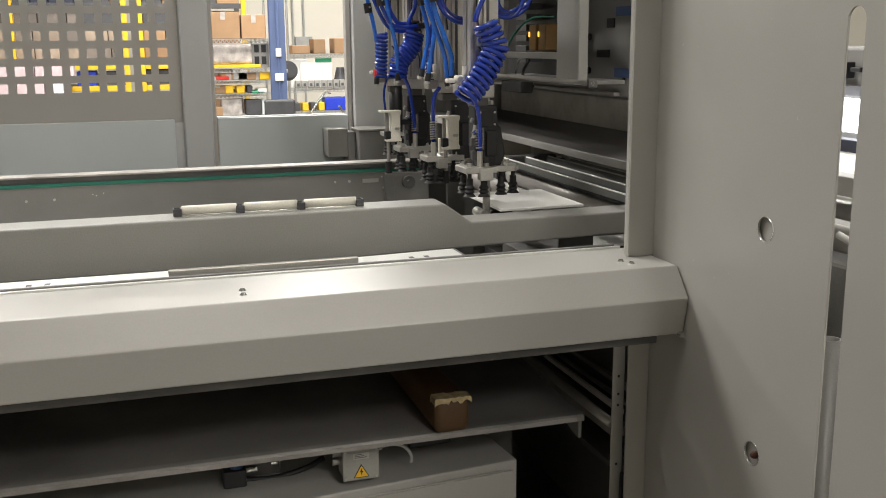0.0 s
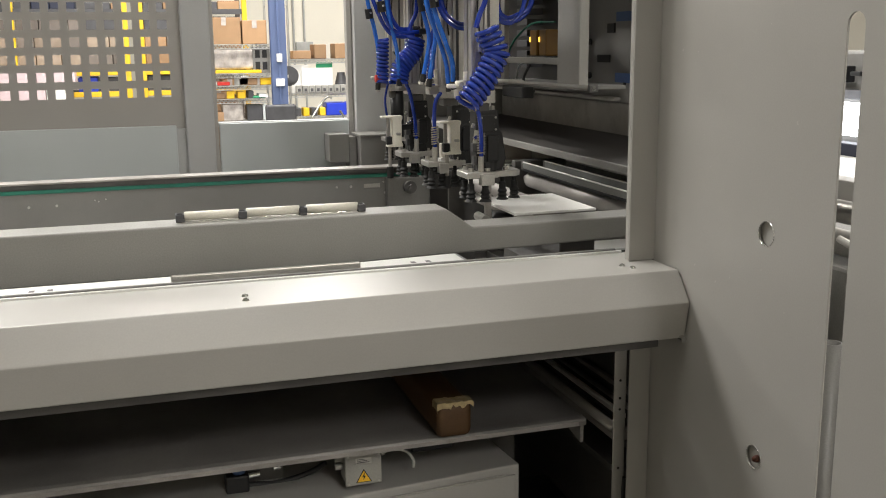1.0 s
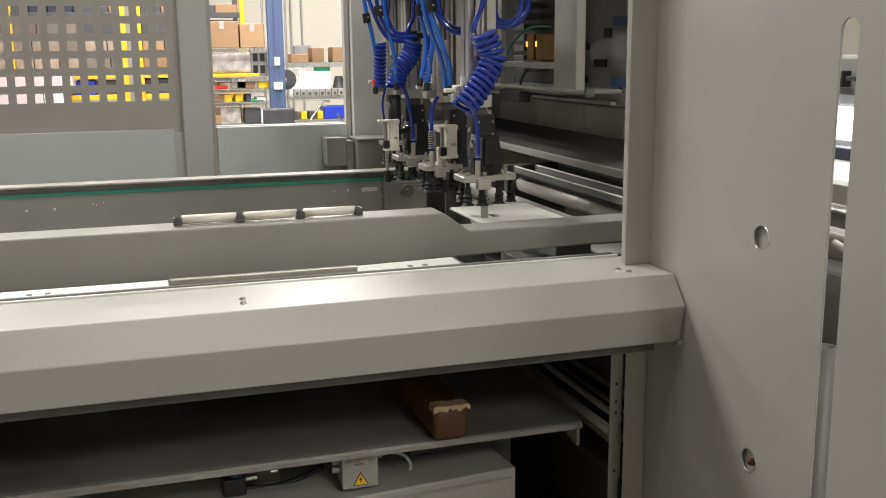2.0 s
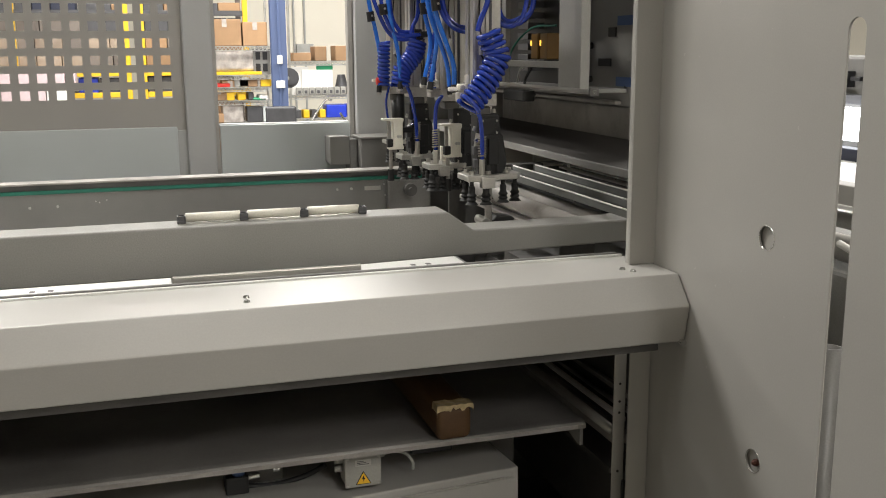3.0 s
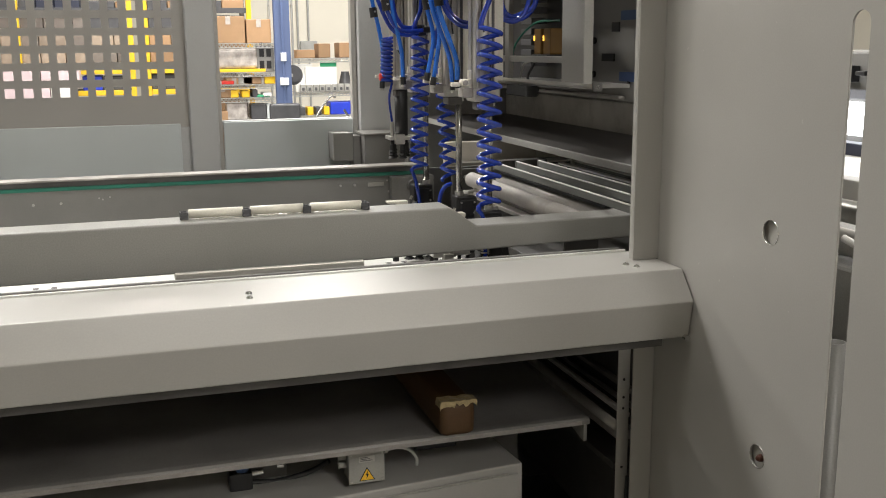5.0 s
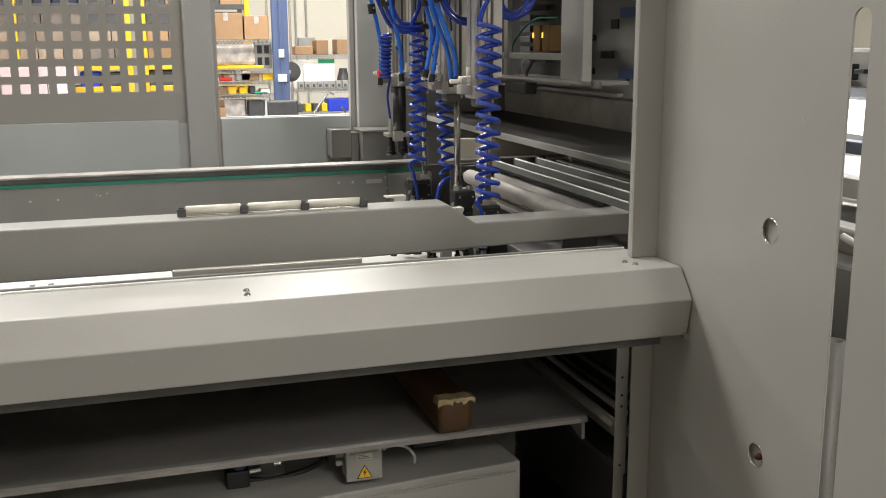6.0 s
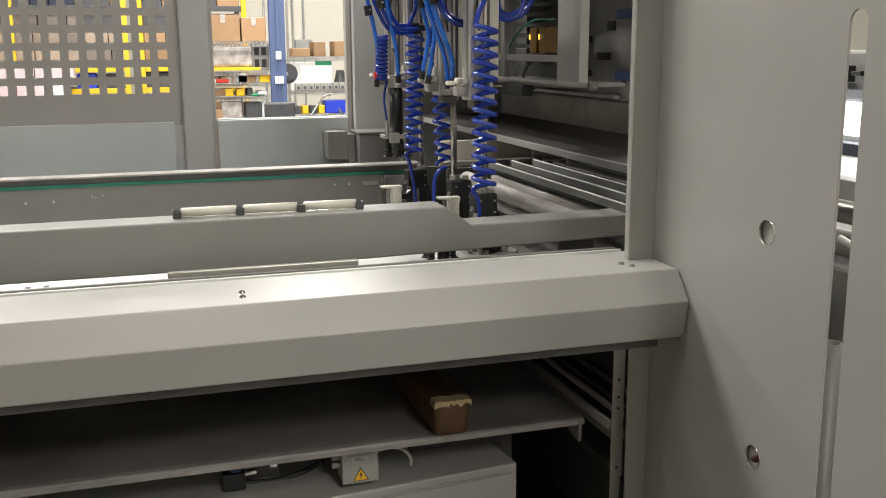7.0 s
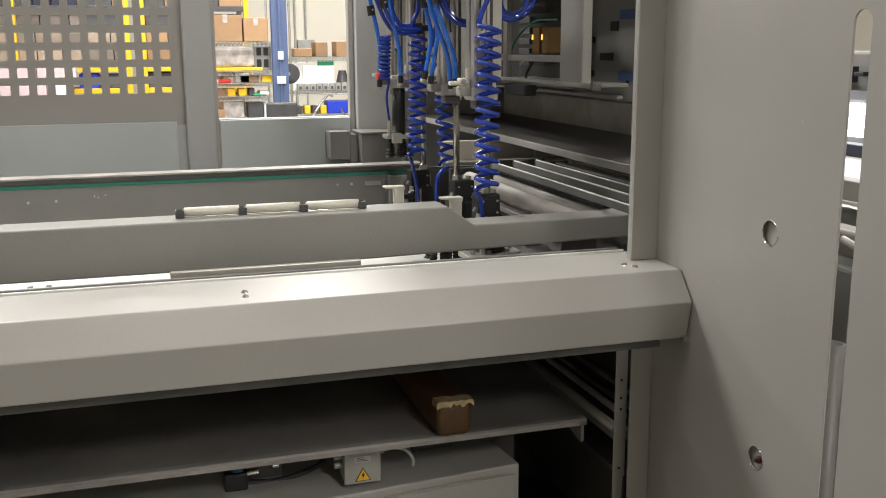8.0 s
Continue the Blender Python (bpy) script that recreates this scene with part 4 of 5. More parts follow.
part("screw", rod((0.945, 2.36, 0.70), (0.945, 2.352, 0.70), 0.006), CHROME, guides)
inner = thing("inner_post", "narrow grey perforated upright under the cover", "post", 0.948, 1.79, 0)
part("strip", box(-0.014, 0.014, -0.003, 0.0, 0.0, 0.92, 0.001), PAINT, inner)
part("return", box(0.011, 0.014, 0.0, 0.008, 0.0, 0.92, 0.001), PAINT_DARK, inner)
for z in (0.80, 0.76, 0.735, 0.60):
    part("hole", rod((0.0, -0.0036, z), (0.0, -0.003, z), 0.003, 10), BLACK, inner)
part("cable", tube([(0.0, -0.012, 0.0), (0.0, -0.012, 0.46), (0.008, -0.012, 0.50), (0.012, -0.01, 0.58)], 0.005), BLACK, inner)

# ---- beyond the slot ----
far_m = thing("feeder_machine", "grey machine with rollers behind the side panel", "machine")
part("body", box(1.45, 2.4, 1.2, 2.6, 0.0, 1.02, 0.01), PAINT_MID, far_m)
part("roller", rod((1.5, 1.0, 1.06), (1.5, 2.35, 1.06), 0.03, 20), ALU, far_m, "pale roller", True)
part("roller", rod((1.62, 1.0, 1.10), (1.62, 2.35, 1.10), 0.028, 20), STEEL, far_m, "", True)
part("rail", box(1.7, 1.76, 1.2, 2.7, 1.10, 1.16, 0.003), PAINT, far_m)
part("paper_stack", box(1.9, 2.3, 1.6, 2.9, 1.03, 1.125, 0.006), PAPER, far_m, "stack of white paper")
part("dark_band", box(2.3, 2.36, 1.6, 3.2, 1.115, 1.165, 0.003), NAVY, far_m)
part("lever", rod((1.42, 1.64, 1.075), (1.42, 1.71, 1.09), 0.008), PAPER, far_m, "white lever")
part("tower", box(2.5, 2.9, 2.4, 3.9, 0, 1.47, 0.01), PAINT_DARK, far_m)
for k in range(5):
    part("tower_detail", box(2.46, 2.5, 2.78 + 0.07 * k, 2.80 + 0.085 * k, 1.36 + 0.012 * (k % 3), 1.40 + 0.018 * (k % 2), 0.003), BLACK, far_m)
part("tower_band", box(2.47, 2.5, 2.5, 3.4, 1.30, 1.335, 0.003), DARKGREY, far_m)
part("screen", box(2.40, 2.42, 2.6, 3.3, 1.178, 1.295, 0.002), GLOWWIN, far_m, "brightly lit white screen")
pipe = thing("open_pipe", "open upright steel pipe behind the slot", "pipe", 1.25, 1.506, 0)
bm = bmesh.new()
for r_out, r_in in ((0.02, 0.017),):
    n = 24
    rings = [[bm.verts.new((r * math.cos(2 * math.pi * k / n), r * math.sin(2 * math.pi * k / n), z)) for k in range(n)] for r, z in ((r_out, 0), (r_out, 0.935), (r_in, 0.935), (r_in, 0.0))]
    for a, b in zip(rings, rings[1:] + rings[:1]):
        for k in range(n):
            bm.faces.new((a[k], a[(k + 1) % n], b[(k + 1) % n], b[k]))
bmesh.ops.recalc_face_normals(bm, faces=bm.faces)
part("tube_wall", bm, PAINT_DARK, pipe, "", True)


# ---- gripper gantry: fixed profiles and hoses ----
def alu_profile(w, d, z0, z1):
    """A slotted square extrusion, standing."""
    s = 0.2 * w
    g = 0.28 * w
    h, k = w / 2, d / 2
    prof = [(-h, -k), (-s / 2, -k), (-s / 2, -k + g * 0.6), (s / 2, -k + g * 0.6), (s / 2, -k), (h, -k),
            (h, -s / 2), (h - g * 0.6, -s / 2), (h - g * 0.6, s / 2), (h, s / 2), (h, k), (-h, k),
            (-h, s / 2), (-h + g * 0.6, s / 2), (-h + g * 0.6, -s / 2), (-h, -s / 2)]
    return prism(prof, "z", z0, z1)


HEADS = {"a": (0.772, 2.93), "b": (0.762, 2.70), "c": (0.768, 2.45), "d": (0.800, 2.20)}
gantry = thing("gripper_gantry", "slotted aluminium profiles holding the pneumatic grippers", "gantry")
part("top_beam", box(0.71, 0.82, 2.1, 3.1, 1.66, 1.78, 0.004), PAINT_MID, gantry)
PROFILE_X = {"a": 0.761, "b": 0.762, "c": 0.780, "d": 0.775}
ROD_DX = {"b": 0.016, "c": 0.028, "d": -0.010}
for key, (hx, hy) in HEADS.items():
    w = {"a": 0.044, "b": 0.05, "c": 0.056, "d": 0.054}[key]
    cx = PROFILE_X[key]
    pr = part("cylinder_profile", alu_profile(w, w, 1.40, 1.66), ALU, gantry)
    pr.location = (cx, hy, 0)
    part("end_block", box(cx - w * 0.58, cx + w * 0.58, hy - w * 0.58, hy + w * 0.58, 1.372, 1.402, 0.003), ALU, gantry)
    part("rod_seal", rod((hx + ROD_DX.get(key, -0.012), hy, 1.36), (hx + ROD_DX.get(key, -0.012), hy, 1.374), 0.014, 16), STEEL, gantry)
    part("side_profile", box(cx + w * 0.5 + 0.002, cx + w * 0.5 + 0.018, hy - 0.016, hy + 0.010, 1.42, 1.66, 0.001), STEEL, gantry)
    part("valve", box(cx - w * 0.5 - 0.030, cx - w * 0.5 - 0.003, hy - 0.014, hy + 0.010, 1.408, 1.424, 0.004), WHITE_PL, gantry, "ivory valve body")
    part("valve_stem", rod((cx - w * 0.5 - 0.010, hy - 0.012, 1.425), (cx - w * 0.5 - 0.010, hy - 0.012, 1.445), 0.005), WHITE_PL, gantry)
    part("valve_block", box(cx - w * 0.5 - 0.03, cx - w * 0.5 - 0.001, hy - 0.02, hy + 0.016, 1.382, 1.404, 0.003), STEEL_DULL, gantry)
    for sx, sy in ((-1, -1), (1, -1)):
        part("corner_screw", rod((cx + sx * w * 0.42, hy + sy * w * 0.585, 1.387), (cx + sx * w * 0.42, hy + sy * w * 0.63, 1.387), 0.0042, 10), STEEL, gantry)
    part("manifold_arm", box(cx - w * 0.5 - 0.052, cx - w * 0.5 - 0.031, hy - 0.010, hy + 0.006, 1.407, 1.417, 0.003), WHITE_PL, gantry, "ivory manifold arm")
    part("valve_cap", rod((cx - w * 0.5 - 0.022, hy - 0.014, 1.416), (cx - w * 0.5 - 0.022, hy - 0.020, 1.416), 0.006, 12), STEEL_DULL, gantry)
    # Darker strips laid on the face stand in for shaded profile grooves.
    part("groove_strip", box(cx + w * 0.22, cx + w * 0.34, hy - w / 2 - 0.0016, hy - w / 2 - 0.0002, 1.404, 1.655, 0.0), DARKGREY, gantry, "dark strip standing in for a shaded profile groove")
    part("groove_strip", box(cx - w * 0.40, cx - w * 0.30, hy - w / 2 - 0.0016, hy - w / 2 - 0.0002, 1.404, 1.655, 0.0), STEEL_DULL, gantry)
    part("clamp_collar", box(cx - w * 0.36, cx + w * 0.36, hy - w * 0.40, hy + w * 0.40, 1.352, 1.371, 0.003), DARKBED, gantry, "dark lower collar")
    part("sensor", box(cx - 0.012, cx - 0.005, hy - w / 2 - 0.006, hy - w / 2 + 0.002, 1.49, 1.53, 0.001), PAPER, gantry)
    part("sensor_wire", tube([(cx - 0.008, hy - w / 2 - 0.003, 1.53), (cx - 0.014, hy - w / 2 - 0.006, 1.59), (cx - 0.006, hy - w / 2 - 0.003, 1.68)], 0.002, 6), BLACK, gantry)
    part("sensor_wire", tube([(cx - 0.008, hy - w / 2 - 0.003, 1.49), (cx + 0.006, hy - w / 2 - 0.005, 1.46), (cx + 0.008, hy - w / 2 - 0.003, 1.405)], 0.002, 6), BLACK, gantry)
for k, (mx, my) in enumerate(((0.76, 2.93), (0.762, 2.70), (0.78, 2.45), (0.775, 2.20))):
    part("profile_slot_cover", box(mx - 0.004, mx + 0.004, my - 0.031, my - 0.0275, 1.41, 1.47, 0.001), CABLE, gantry)
part("red_button", rod((0.70, 2.86, 1.412), (0.684, 2.86, 1.412), 0.011), RED, gantry, "red push fitting")

HOSES = [
    [(0.655, 2.86, 1.70), (0.669, 2.86, 1.621), (0.684, 2.86, 1.557), (0.696, 2.86, 1.477), (0.692, 2.86, 1.395)],
    [(0.63, 2.6, 1.70), (0.642, 2.6, 1.61), (0.668, 2.6, 1.552), (0.702, 2.6, 1.54), (0.749, 2.6, 1.543)],
    [(0.65, 2.6, 1.70), (0.660, 2.6, 1.596), (0.683, 2.6, 1.493), (0.687, 2.6, 1.415)],
    [(0.665, 2.63, 1.70), (0.672, 2.63, 1.60), (0.690, 2.63, 1.56), (0.705, 2.63, 1.55), (0.74, 2.63, 1.55)],
    [(0.69, 2.4, 1.70), (0.697, 2.4, 1.602), (0.714, 2.4, 1.521), (0.698, 2.4, 1.431)],
    [(0.70, 2.38, 1.70), (0.708, 2.38, 1.602), (0.724, 2.38, 1.53), (0.708, 2.38, 1.42)],
    [(0.685, 2.3, 1.70), (0.696, 2.3, 1.598), (0.723, 2.3, 1.519), (0.742, 2.3, 1.466), (0.744, 2.3, 1.415)],
    [(0.675, 2.32, 1.70), (0.686, 2.32, 1.598), (0.714, 2.32, 1.52), (0.732, 2.32, 1.466), (0.738, 2.32, 1.41)],
    [(0.70, 2.3, 1.70), (0.710, 2.3, 1.598), (0.745, 2.3, 1.553), (0.785, 2.3, 1.543)],
    [(0.71, 2.31, 1.70), (0.722, 2.31, 1.598), (0.75, 2.31, 1.562), (0.785, 2.31, 1.552)],
    [(0.80, 2.2, 1.70), (0.816, 2.2, 1.595), (0.823, 2.2, 1.563), (0.859, 2.2, 1.557), (0.887, 2.2, 1.595), (0.90, 2.2, 1.70)],
    [(0.83, 2.25, 1.70), (0.84, 2.25, 1.60), (0.86, 2.25, 1.57), (0.89, 2.25, 1.575), (0.925, 2.25, 1.60), (0.93, 2.25, 1.70)],
    [(0.744, 2.13, 1.543), (0.752, 2.13, 1.57), (0.768, 2.13, 1.61), (0.770, 2.13, 1.67)],
    [(0.720, 2.62, 1.53), (0.728, 2.62, 1.56), (0.745, 2.62, 1.60), (0.745, 2.62, 1.67)],
    [(0.752, 2.515, 1.498), (0.756, 2.515, 1.53), (0.77, 2.515, 1.58), (0.772, 2.515, 1.67)],
    [(0.87, 2.35, 1.70), (0.875, 2.35, 1.60), (0.90, 2.35, 1.565), (0.94, 2.35, 1.57), (0.97, 2.35, 1.61), (0.975, 2.35, 1.70)],
    [(0.60, 2.62, 1.70), (0.635, 2.62, 1.60), (0.665, 2.62, 1.545), (0.70, 2.62, 1.53), (0.742, 2.62, 1.535)],
]
for k, pts in enumerate(HOSES):
    h = thing("air_hose", "blue polyurethane air hose hanging from the gantry", "hose", group="straight air hoses")
    part("tube_run", tube(pts, 0.0055 if k % 3 else 0.006), BLUE_LIGHT if k in (0, 2, 4, 5, 6, 7) else BLUE, h, "", True)
    end, before = Vector(pts[-1]), Vector(pts[-2])
    way = (end - before).normalized()
    part("push_fitting", rod(end - way * 0.004, end + way * 0.016, 0.0078, 12), BLACK, h, "black push-in fitting")
    part("fitting_ring", rod(end + way * 0.0162, end + way * 0.022, 0.0062, 12), STEEL, h)
for x, y, z in ((0.672, 2.86, 1.60), (0.645, 2.6, 1.61), (0.70, 2.4, 1.605), (0.70, 2.3, 1.61)):
    clamp = thing("hose_clamp", "black plastic hose clamp", "clamp", x, y, z, "hose clamps")
    part("ring", rod((0.0, 0, -0.016), (-0.004, 0, 0.012), 0.0115, 12), BLACK, clamp)
    part("screw", rod((0.0, -0.011, 0.0), (0.0, -0.014, 0.0), 0.003, 8), STEEL, clamp)


# ---- gripper heads ----
def add_cup(t, x, y, z, r=0.0118):
    prof = [(0.005, 0), (0.005, -0.012), (0.008, -0.013), (0.008, -0.027), (r * 0.72, -0.029), (r, -0.034), (r * 0.72, -0.039), (r, -0.044), (r * 0.75, -0.048), (r * 1.3, -0.055), (0.0005, -0.055)]
    bm = bmesh.new()
    n = 18
    rings = [[bm.verts.new((x + q * math.cos(2 * math.pi * k / n), y + q * math.sin(2 * math.pi * k / n), z + h)) for k in range(n)] for q, h in prof]
    for a, b in zip(rings, rings[1:]):
        for k in range(n):
            bm.faces.new((a[k], b[k], b[(k + 1) % n], a[(k + 1) % n]))
    bmesh.ops.recalc_face_normals(bm, faces=bm.faces)
    part("suction_cup", bm, RUBBER, t, "black bellows suction cup")


def gripper_head(key, white):
    hx, hy = HEADS[key]
    t = thing("vacuum_gripper", "pneumatic gripper head with black suction cups" if not white else "gripper head with an ivory spool and suction cups", "gripper", hx, hy, 1.204, "gripper heads")
    big = key in ("d",)
    w, d = (0.072, 0.05) if big else (0.058, 0.045)
    prof = [(-w, -d), (w * 0.1, -d), (w * 0.1, -d * 0.7), (w * 0.8, -d * 0.7), (w, -d * 0.4), (w, d), (-w * 0.7, d), (-w, d * 0.6)]
    part("mounting_plate", prism(prof, "z", -0.006, 0.008, 0.0015, 1), ALU, t)
    part("front_block", box(-w * 0.55, -w * 0.1, -d - 0.012, -d + 0.012, -0.022, 0.004, 0.002), ALU, t)
    for bx, by in ((-w * 0.75, -d * 0.5), (-w * 0.2, -d * 0.6), (w * 0.5, -d * 0.4), (w * 0.8, d * 0.5), (-w * 0.7, d * 0.5)):
        part("bolt", rod((bx, by, 0.008), (bx, by, 0.016), 0.007, 12), STEEL, t)
    for cx, cy in ((-w * 0.8, -d * 0.7), (-w * 0.35, -d * 0.9), (w * 0.35, -d * 0.5), (w * 0.85, -d * 0.2), (-w * 0.7, d * 0.6), (w * 0.1, d * 0.7)):
        add_cup(t, cx, cy, -0.006)
    bx = {"b": 0.004, "c": 0.046, "d": -0.008}[key]
    body = [(-0.028, 0.008), (0.034, 0.008), (0.044, 0.035), (0.034, 0.098), (0.026, 0.105), (0.024, 0.150), (-0.032, 0.150), (-0.033, 0.06)]
    part("actuator", prism([(u + bx, v) for u, v in body], "y", -0.024, 0.024, 0.004, 2), BLACK, t, "black actuator body")
    part("actuator_cap", box(bx - 0.022, bx + 0.014, -0.026, -0.022, 0.10, 0.14, 0.002), BLACK, t)
    part("actuator_ridge", box(bx - 0.006, bx + 0.022, -0.031, -0.023, 0.03, 0.092, 0.003), BLACK, t)
    part("actuator_base", rod((bx, 0, -0.002), (bx, 0, 0.03), 0.030, 20), BLACK, t)
    for k in range(4):
        part("actuator_screw", rod((bx - 0.020 + 0.036 * (k % 2), -0.0262, 0.106 + 0.028 * (k // 2)), (bx - 0.020 + 0.036 * (k % 2), -0.0285, 0.106 + 0.028 * (k // 2)), 0.0028, 8), STEEL, t)
    part("flow_valve", rod((bx - 0.040, -0.030, 0.086), (bx - 0.026, -0.030, 0.094), 0.0052, 10), CHROME, t, "small bright flow valve")
    part("valve_knob", rod((bx - 0.044, -0.030, 0.112), (bx - 0.040, -0.030, 0.122), 0.004, 10), STEEL, t)
    part("top_nut", rod((bx + 0.012, -0.006, 0.151), (bx + 0.012, -0.006, 0.160), 0.008, 6), STEEL, t)
    part("silencer", rod((bx - 0.034, -0.02, 0.07), (bx - 0.030, -0.024, 0.105), 0.006), STEEL, t)
    part("side_fitting", box(bx - 0.042, bx - 0.028, -0.028, -0.012, 0.055, 0.075, 0.002), DARKGREY, t)
    part("side_fitting", box(bx - 0.040, bx - 0.030, -0.028, -0.012, 0.025, 0.045, 0.002), DARKGREY, t)
    if white:
        sx = {"b": -0.072, "c": 0.010}[key]
        spool = [(-0.042, 0.112), (0.017, 0.112), (0.017, 0.104), (0.014, 0.098), (0.014, 0.038), (0.017, 0.034), (0.017, 0.026), (-0.026, 0.026), (-0.026, 0.031),
                 (-0.012, 0.034), (-0.012, 0.098), (-0.016, 0.106), (-0.042, 0.107)]
        part("spool", prism([(sx + u, v) for u, v in spool], "y", -0.058, -0.030, 0.0015, 2), WHITE_PL, t, "ivory plastic spool bracket")
        for k in range(2):
            part("spool_pin", rod((sx + 0.001 + 0.006 * k, -0.061, 0.062), (sx + 0.001 + 0.006 * k, -0.058, 0.062), 0.004), STEEL, t)
        part("spool_stop", box(sx - 0.028, sx - 0.012, -0.052, -0.034, 0.032, 0.055, 0.002), BLACK, t)
        part("link_post", box(sx - 0.026, sx - 0.018, -0.046, -0.038, 0.055, 0.106, 0.001), STEEL_DULL, t)
        part("link_rod", rod((sx - 0.018, -0.044, -0.05), (sx - 0.018, -0.044, 0.03), 0.005), STEEL_DULL, t)
        part("link_foot", rod((sx - 0.018, -0.044, -0.062), (sx - 0.018, -0.044, -0.03), 0.009), RUBBER, t)
        part("spool_arm", box(min(sx, bx - 0.03), max(sx + 0.012, bx - 0.02), -0.034, -0.020, 0.07, 0.085, 0.002), BLACK, t)
    fx = {"b": -0.010, "c": -0.037, "d": -0.032}[key]
    part("fitting", rod((fx, -0.035, 0.008), (fx, -0.035, 0.045), 0.007), STEEL, t)
    bm = add_tube(bmesh.new(), smooth_path([(fx + 0.009 * math.cos(k * 1.2566), -0.035 + 0.009 * math.sin(k * 1.2566), 0.05 + k * 0.0012) for k in range(41)], 2), 0.0018, 6)
    part("spring_sleeve", bm, STEEL_DULL, t, "thin spring sleeve")
    part("rod", rod((ROD_DX[key], 0.0, 0.14), (ROD_DX[key], 0.0, 0.45), 0.0085, 18), ROD, t, "polished piston rod", True)
    part("rod_nut", rod((ROD_DX[key], 0.0, 0.145), (ROD_DX[key], 0.0, 0.162), 0.012, 6), STEEL, t)
    if key == "d":
        part("grip_finger", prism([(0.0, -0.115), (0.05, -0.115), (0.06, -0.105), (0.05, -0.097), (0.012, -0.094), (0.0, -0.105)], "y", -0.02, 0.02, 0.003), BLACK, t)
        part("finger_rod", rod((-0.01, -0.02, -0.115), (-0.01, -0.02, -0.006), 0.009), STEEL_DULL, t)
        part("finger_joint", rod((-0.018, -0.03, -0.108), (-0.018, 0.03, -0.108), 0.011), STEEL, t)
    return t


head_d = gripper_head("d", False)
head_c = gripper_head("c", True)
head_b = gripper_head("b", True)
HA = HEADS["a"]
head_a = thing("vacuum_gripper", "small parked gripper head with suction cups", "gripper", HA[0] - 0.005, HA[1], 1.226, "gripper heads")
part("mounting_plate", box(-0.045, 0.045, -0.03, 0.03, -0.006, 0.006, 0.002), ALU, head_a)
part("front_block", box(-0.03, 0.0, -0.042, -0.02, -0.018, 0.012, 0.002), ALU, head_a)
part("cylinder_body", rod((0.0, 0, 0.006), (0.0, 0, 0.155), 0.020, 20), BLACK, head_a, "black cylinder body", True)
part("rod", rod((0.0, 0, 0.15), (0.0, 0, 0.18), 0.010), STEEL, head_a)
part("fitting", rod((-0.035, -0.02, 0.006), (-0.035, -0.02, 0.05), 0.006), STEEL, head_a)
part("air_tube", tube([(-0.035, -0.02, 0.05), (-0.042, -0.02, 0.12), (-0.035, -0.03, 0.17)], 0.0035), BLUE, head_a, "thin blue air tube")
for cx, cy in ((-0.035, -0.02), (-0.005, -0.03), (0.03, -0.02), (-0.02, 0.02), (0.02, 0.02)):
    add_cup(head_a, cx, cy, -0.006, 0.011)

# ---- coil hoses ----
def half_turn(r, thick):
    """Half of one coil turn, open to +y."""
    bm = bmesh.new()
    line = [Vector((-r * math.cos(math.pi * k / 12), -r * math.sin(math.pi * k / 12), 0)) for k in range(13)]
    add_tube(bm, line, thick, 9)
    bmesh.ops.recalc_face_normals(bm, faces=bm.faces)
    return bm


def coil_hose(turns, r, thick, label):
    t = thing("coil_hose", label, "hose", group="coiled air hoses")
    first = part("coil_piece", half_turn(r, thick), BLUE, t, "", True)
    pieces = [first]
    for k in range(2 * turns - 1):
        o = new("coil_piece", first.data)
        o.parent = t
        pieces.append(o)
    return t, pieces


hose_d, coil_d = coil_hose(14, 0.0255, 0.0058, "glossy blue coiled air hose on a gripper")
hose_c, coil_c = coil_hose(11, 0.021, 0.0054, "glossy blue coiled air hose on a gripper")
hose_b, coil_b = coil_hose(13, 0.0225, 0.0052, "glossy blue coiled air hose on a gripper")
bm = bmesh.new()
add_tube(bm, [Vector((0.709 + 0.015 * math.cos(k * 0.5236) - 0.004 * (k / 132), 2.86 + 0.015 * math.sin(k * 0.5236), 1.525 - 0.125 * k / 132)) for k in range(133)], 0.005, 8)
bmesh.ops.recalc_face_normals(bm, faces=bm.faces)
part("coil", bm, BLUE, thing("coil_hose", "short blue coiled hose beside a parked gripper", "hose", group="coiled air hoses"), "", True)

TAIL = {"d": [(-0.062, -0.065, 0.165), (-0.048, -0.065, 0.145), (-0.037, -0.05, 0.09), (-0.032, -0.035, 0.045)],
        "c": [(0.0, -0.02, 0.186), (-0.022, -0.03, 0.178), (-0.037, -0.035, 0.145), (-0.037, -0.035, 0.045)],
        "b": [(-0.045, -0.06, 0.20), (-0.033, -0.06, 0.17), (-0.018, -0.05, 0.10), (-0.010, -0.035, 0.045)]}
for key, h in (("b", head_b), ("c", head_c), ("d", head_d)):
    part("air_tube", tube(TAIL[key], 0.0052), BLUE, h, "blue air tube", True)

# ---- what moves ----
# how far the gripper heads have gone down, by time
DROP = [(0, 0), (1.5, 0), (2.8, 0), (3.1, 0.0), (3.2, 0.018), (3.3, 0.05), (3.4, 0.088), (3.5, 0.125), (3.6, 0.163), (3.7, 0.198),
        (3.8, 0.225), (3.9, 0.238), (4.0, 0.243), (4.5, 0.243), (5.9, 0.243), (6.0, 0.236), (6.1, 0.222), (6.2, 0.212), (6.3, 0.205), (6.5, 0.203), (8.0, 0.203)]


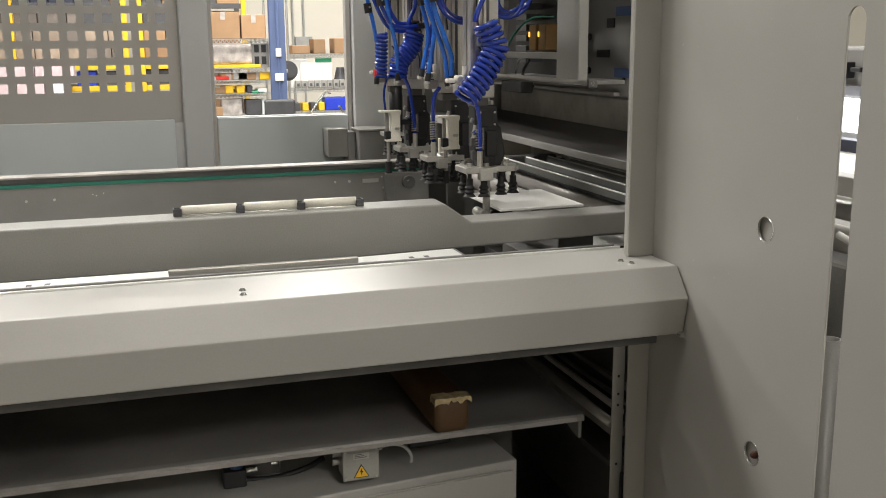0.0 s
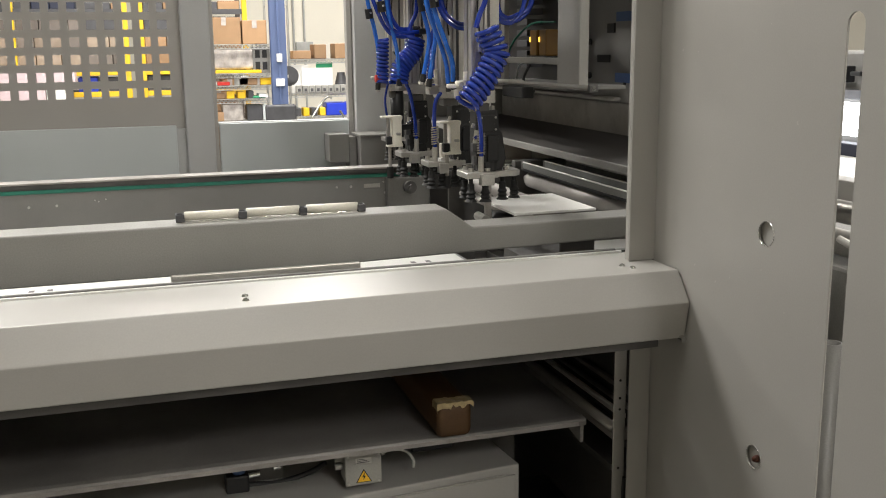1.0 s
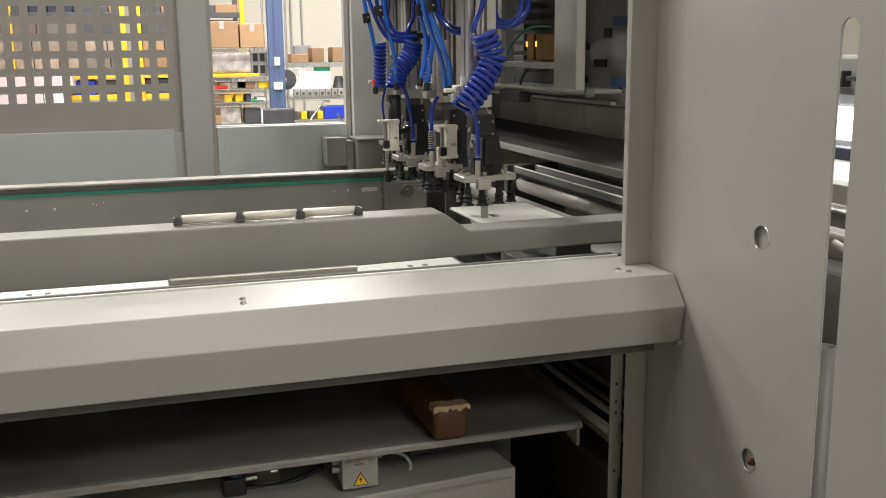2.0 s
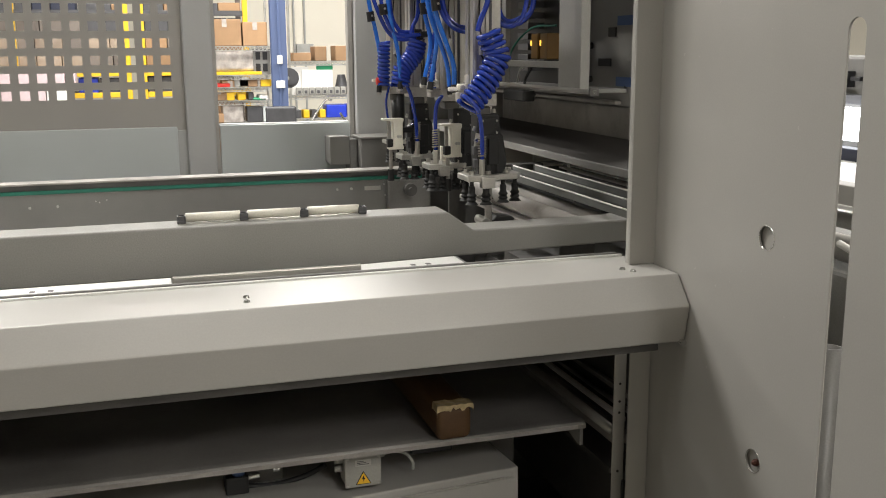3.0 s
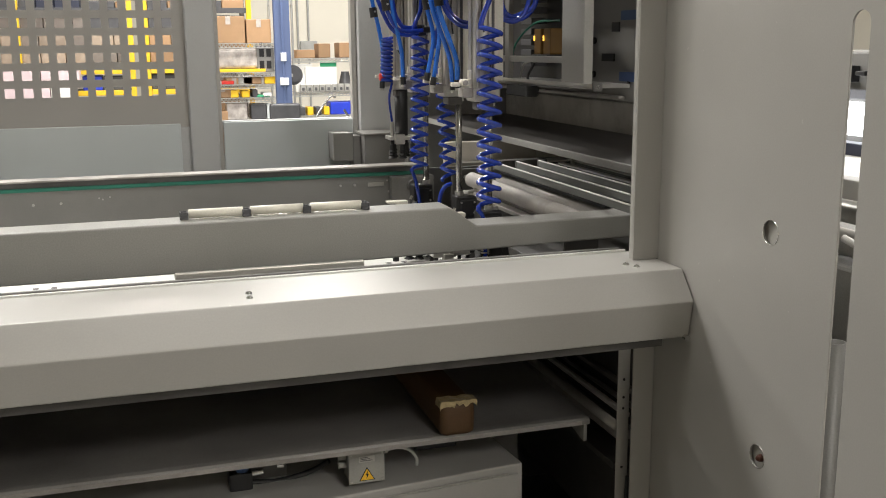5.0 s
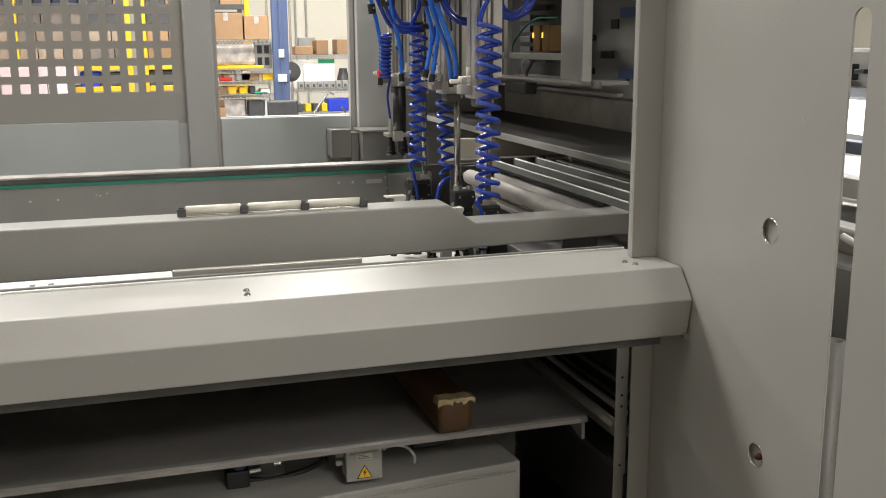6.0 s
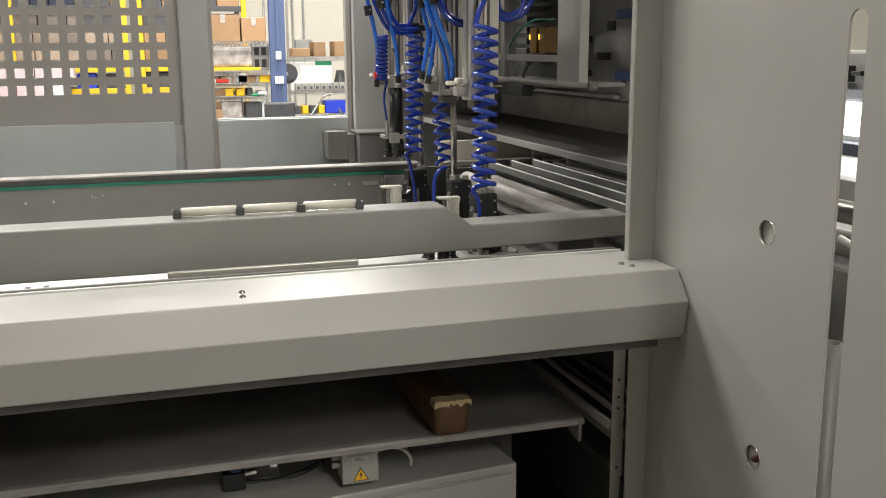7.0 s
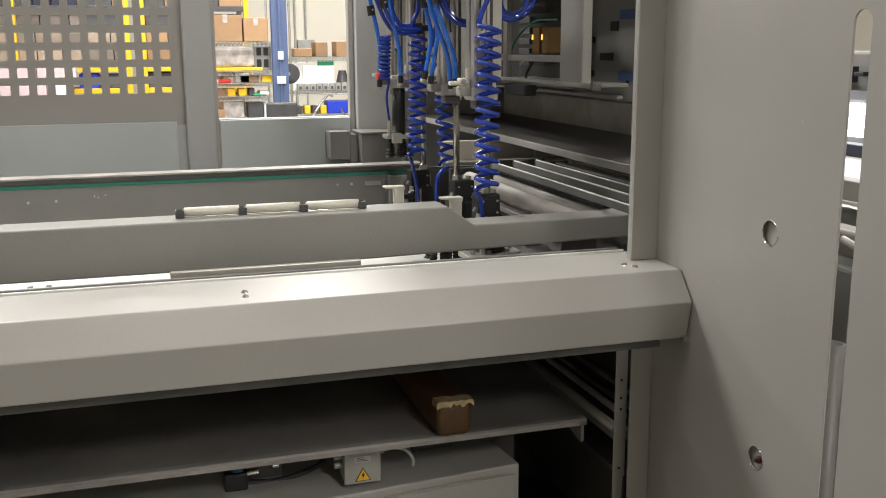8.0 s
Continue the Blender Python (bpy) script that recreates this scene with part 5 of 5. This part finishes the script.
def coil_rows(pieces, anchor, rest, hang, tip, y, r):
    """Rows for every half turn of a coil that hangs from anchor; rest: its line when pressed together, hang: the point to which the tip goes when stretched."""
    n = len(pieces)
    table_rows = [[] for _ in pieces]
    for t, drop in DROP:
        s = min(1.0, drop / 0.21)
        s = s * s * (3 - 2 * s)
        end = (tip[0] + (hang - tip[0]) * s, tip[1] - drop)
        a0 = anchor
        line = []
        for k in range(41):
            u = k / 40
            f = u * (len(rest) - 1)
            i = min(int(f), len(rest) - 2)
            w = f - i
            px = rest[i][0] * (1 - w) + rest[i + 1][0] * w
            pz = rest[i][1] * (1 - w) + rest[i + 1][1] * w
            sx, sz = a0[0] + (end[0] - a0[0]) * u, a0[1] + (end[1] - a0[1]) * u
            base_x = rest[0][0] + (rest[-1][0] - rest[0][0]) * u
            base_z = rest[0][1] + (rest[-1][1] - rest[0][1]) * u
            line.append((sx + (px - base_x) * (1 - s), sz + (pz - base_z) * (1 - s)))
        lens = [0.0]
        for p, q in zip(line, line[1:]):
            lens.append(lens[-1] + math.hypot(q[0] - p[0], q[1] - p[1]))
        total = lens[-1]
        pitch = total / (n / 2)
        tilt = math.degrees(math.asin(min(0.9, pitch / 2 / (2 * r))))
        for k in range(n):
            want = total * (k + 0.5) / n
            i = max(j for j in range(len(lens)) if lens[j] <= want)
            i = min(i, len(line) - 2)
            w = (want - lens[i]) / max(1e-6, lens[i + 1] - lens[i])
            cx = line[i][0] + (line[i + 1][0] - line[i][0]) * w
            cz = line[i][1] + (line[i + 1][1] - line[i][1]) * w
            i0, i1 = max(0, i - 4), min(len(line) - 1, i + 5)
            dx, dz = line[i1][0] - line[i0][0], line[i1][1] - line[i0][1]
            lean = math.degrees(math.atan2(-dx, -dz))
            if k % 2 == 0:
                m = pose(cx, y, cz, 0, lean + tilt, 0)
            else:
                m = pose(cx, y, cz, 0, lean - tilt, 0) @ pose(0, 0, 0, 0, 0, 180)
            table_rows[k].append((t, m))
    for o, rows in zip(pieces, table_rows):
        walk(o, rows)


def slide(ob, rows):
    base = ob.location.copy()
    walk(ob, [(t, pose(base.x + dx, base.y + dy, base.z + dz)) for t, dx, dy, dz in rows])


def motions():
    for h in (head_b, head_c, head_d):
        slide(h, [(t, 0, 0, -d) for t, d in DROP])
    coil_rows(coil_d, (0.768, 1.54), [(0.773, 1.536), (0.799, 1.486), (0.769, 1.433), (0.721, 1.378)], 0.765, (0.721, 1.372), 2.13, 0.0255)
    coil_rows(coil_b, (0.742, 1.525), [(0.749, 1.53), (0.740, 1.496), (0.700, 1.451), (0.691, 1.41)], 0.735, (0.691, 1.405), 2.62, 0.0225)
    coil_rows(coil_c, (0.772, 1.50), [(0.765, 1.49), (0.762, 1.395)], 0.790, (0.764, 1.389), 2.515, 0.021)
    slide(carriage, [(0, 0.050, 0, 0), (0.1, 0.064, 0, 0), (0.2, 0.082, 0, 0), (0.3, 0.098, 0, 0), (0.4, 0.106, 0, 0), (0.5, 0.109, 0, 0), (1.75, 0.109, 0, 0),
                     (2.1, 0.08, 0, 0), (2.5, 0.02, 0, 0), (2.75, 0, 0, 0), (8, 0, 0, 0)])
    slide(pale_bar, [(0, 0.1, 0, 0), (2.75, 0.1, 0, 0), (2.9, 0.045, 0, 0), (3.0, 0.016, 0, 0), (3.1, 0.004, 0, 0), (3.2, 0, 0, 0), (8, 0, 0, 0)])
    slide(sheet_up, [(0, -0.03, 0, 0), (0.2, -0.012, 0, 0), (0.4, 0, 0, 0), (1.75, 0, 0, 0), (2.1, -0.12, 0, -0.02), (2.5, -0.38, 0, -0.05), (2.7, -0.42, 0, -0.05), (8, -0.42, 0, -0.05)])
    slide(sheet_side, [(0, 0, 0, 0), (1.75, 0, 0, 0), (2.2, 0.12, 0, 0), (2.7, 0.25, 0, 0), (8, 0.25, 0, 0)])
    slide(board_mid, [(0, 0, 0, 0), (4.75, 0, 0, 0), (5.2, -0.20, 0, 0), (5.7, -0.42, 0, 0), (6.2, -0.478, 0, 0), (6.6, -0.48, 0, 0), (8, -0.48, 0, 0)])


motions()
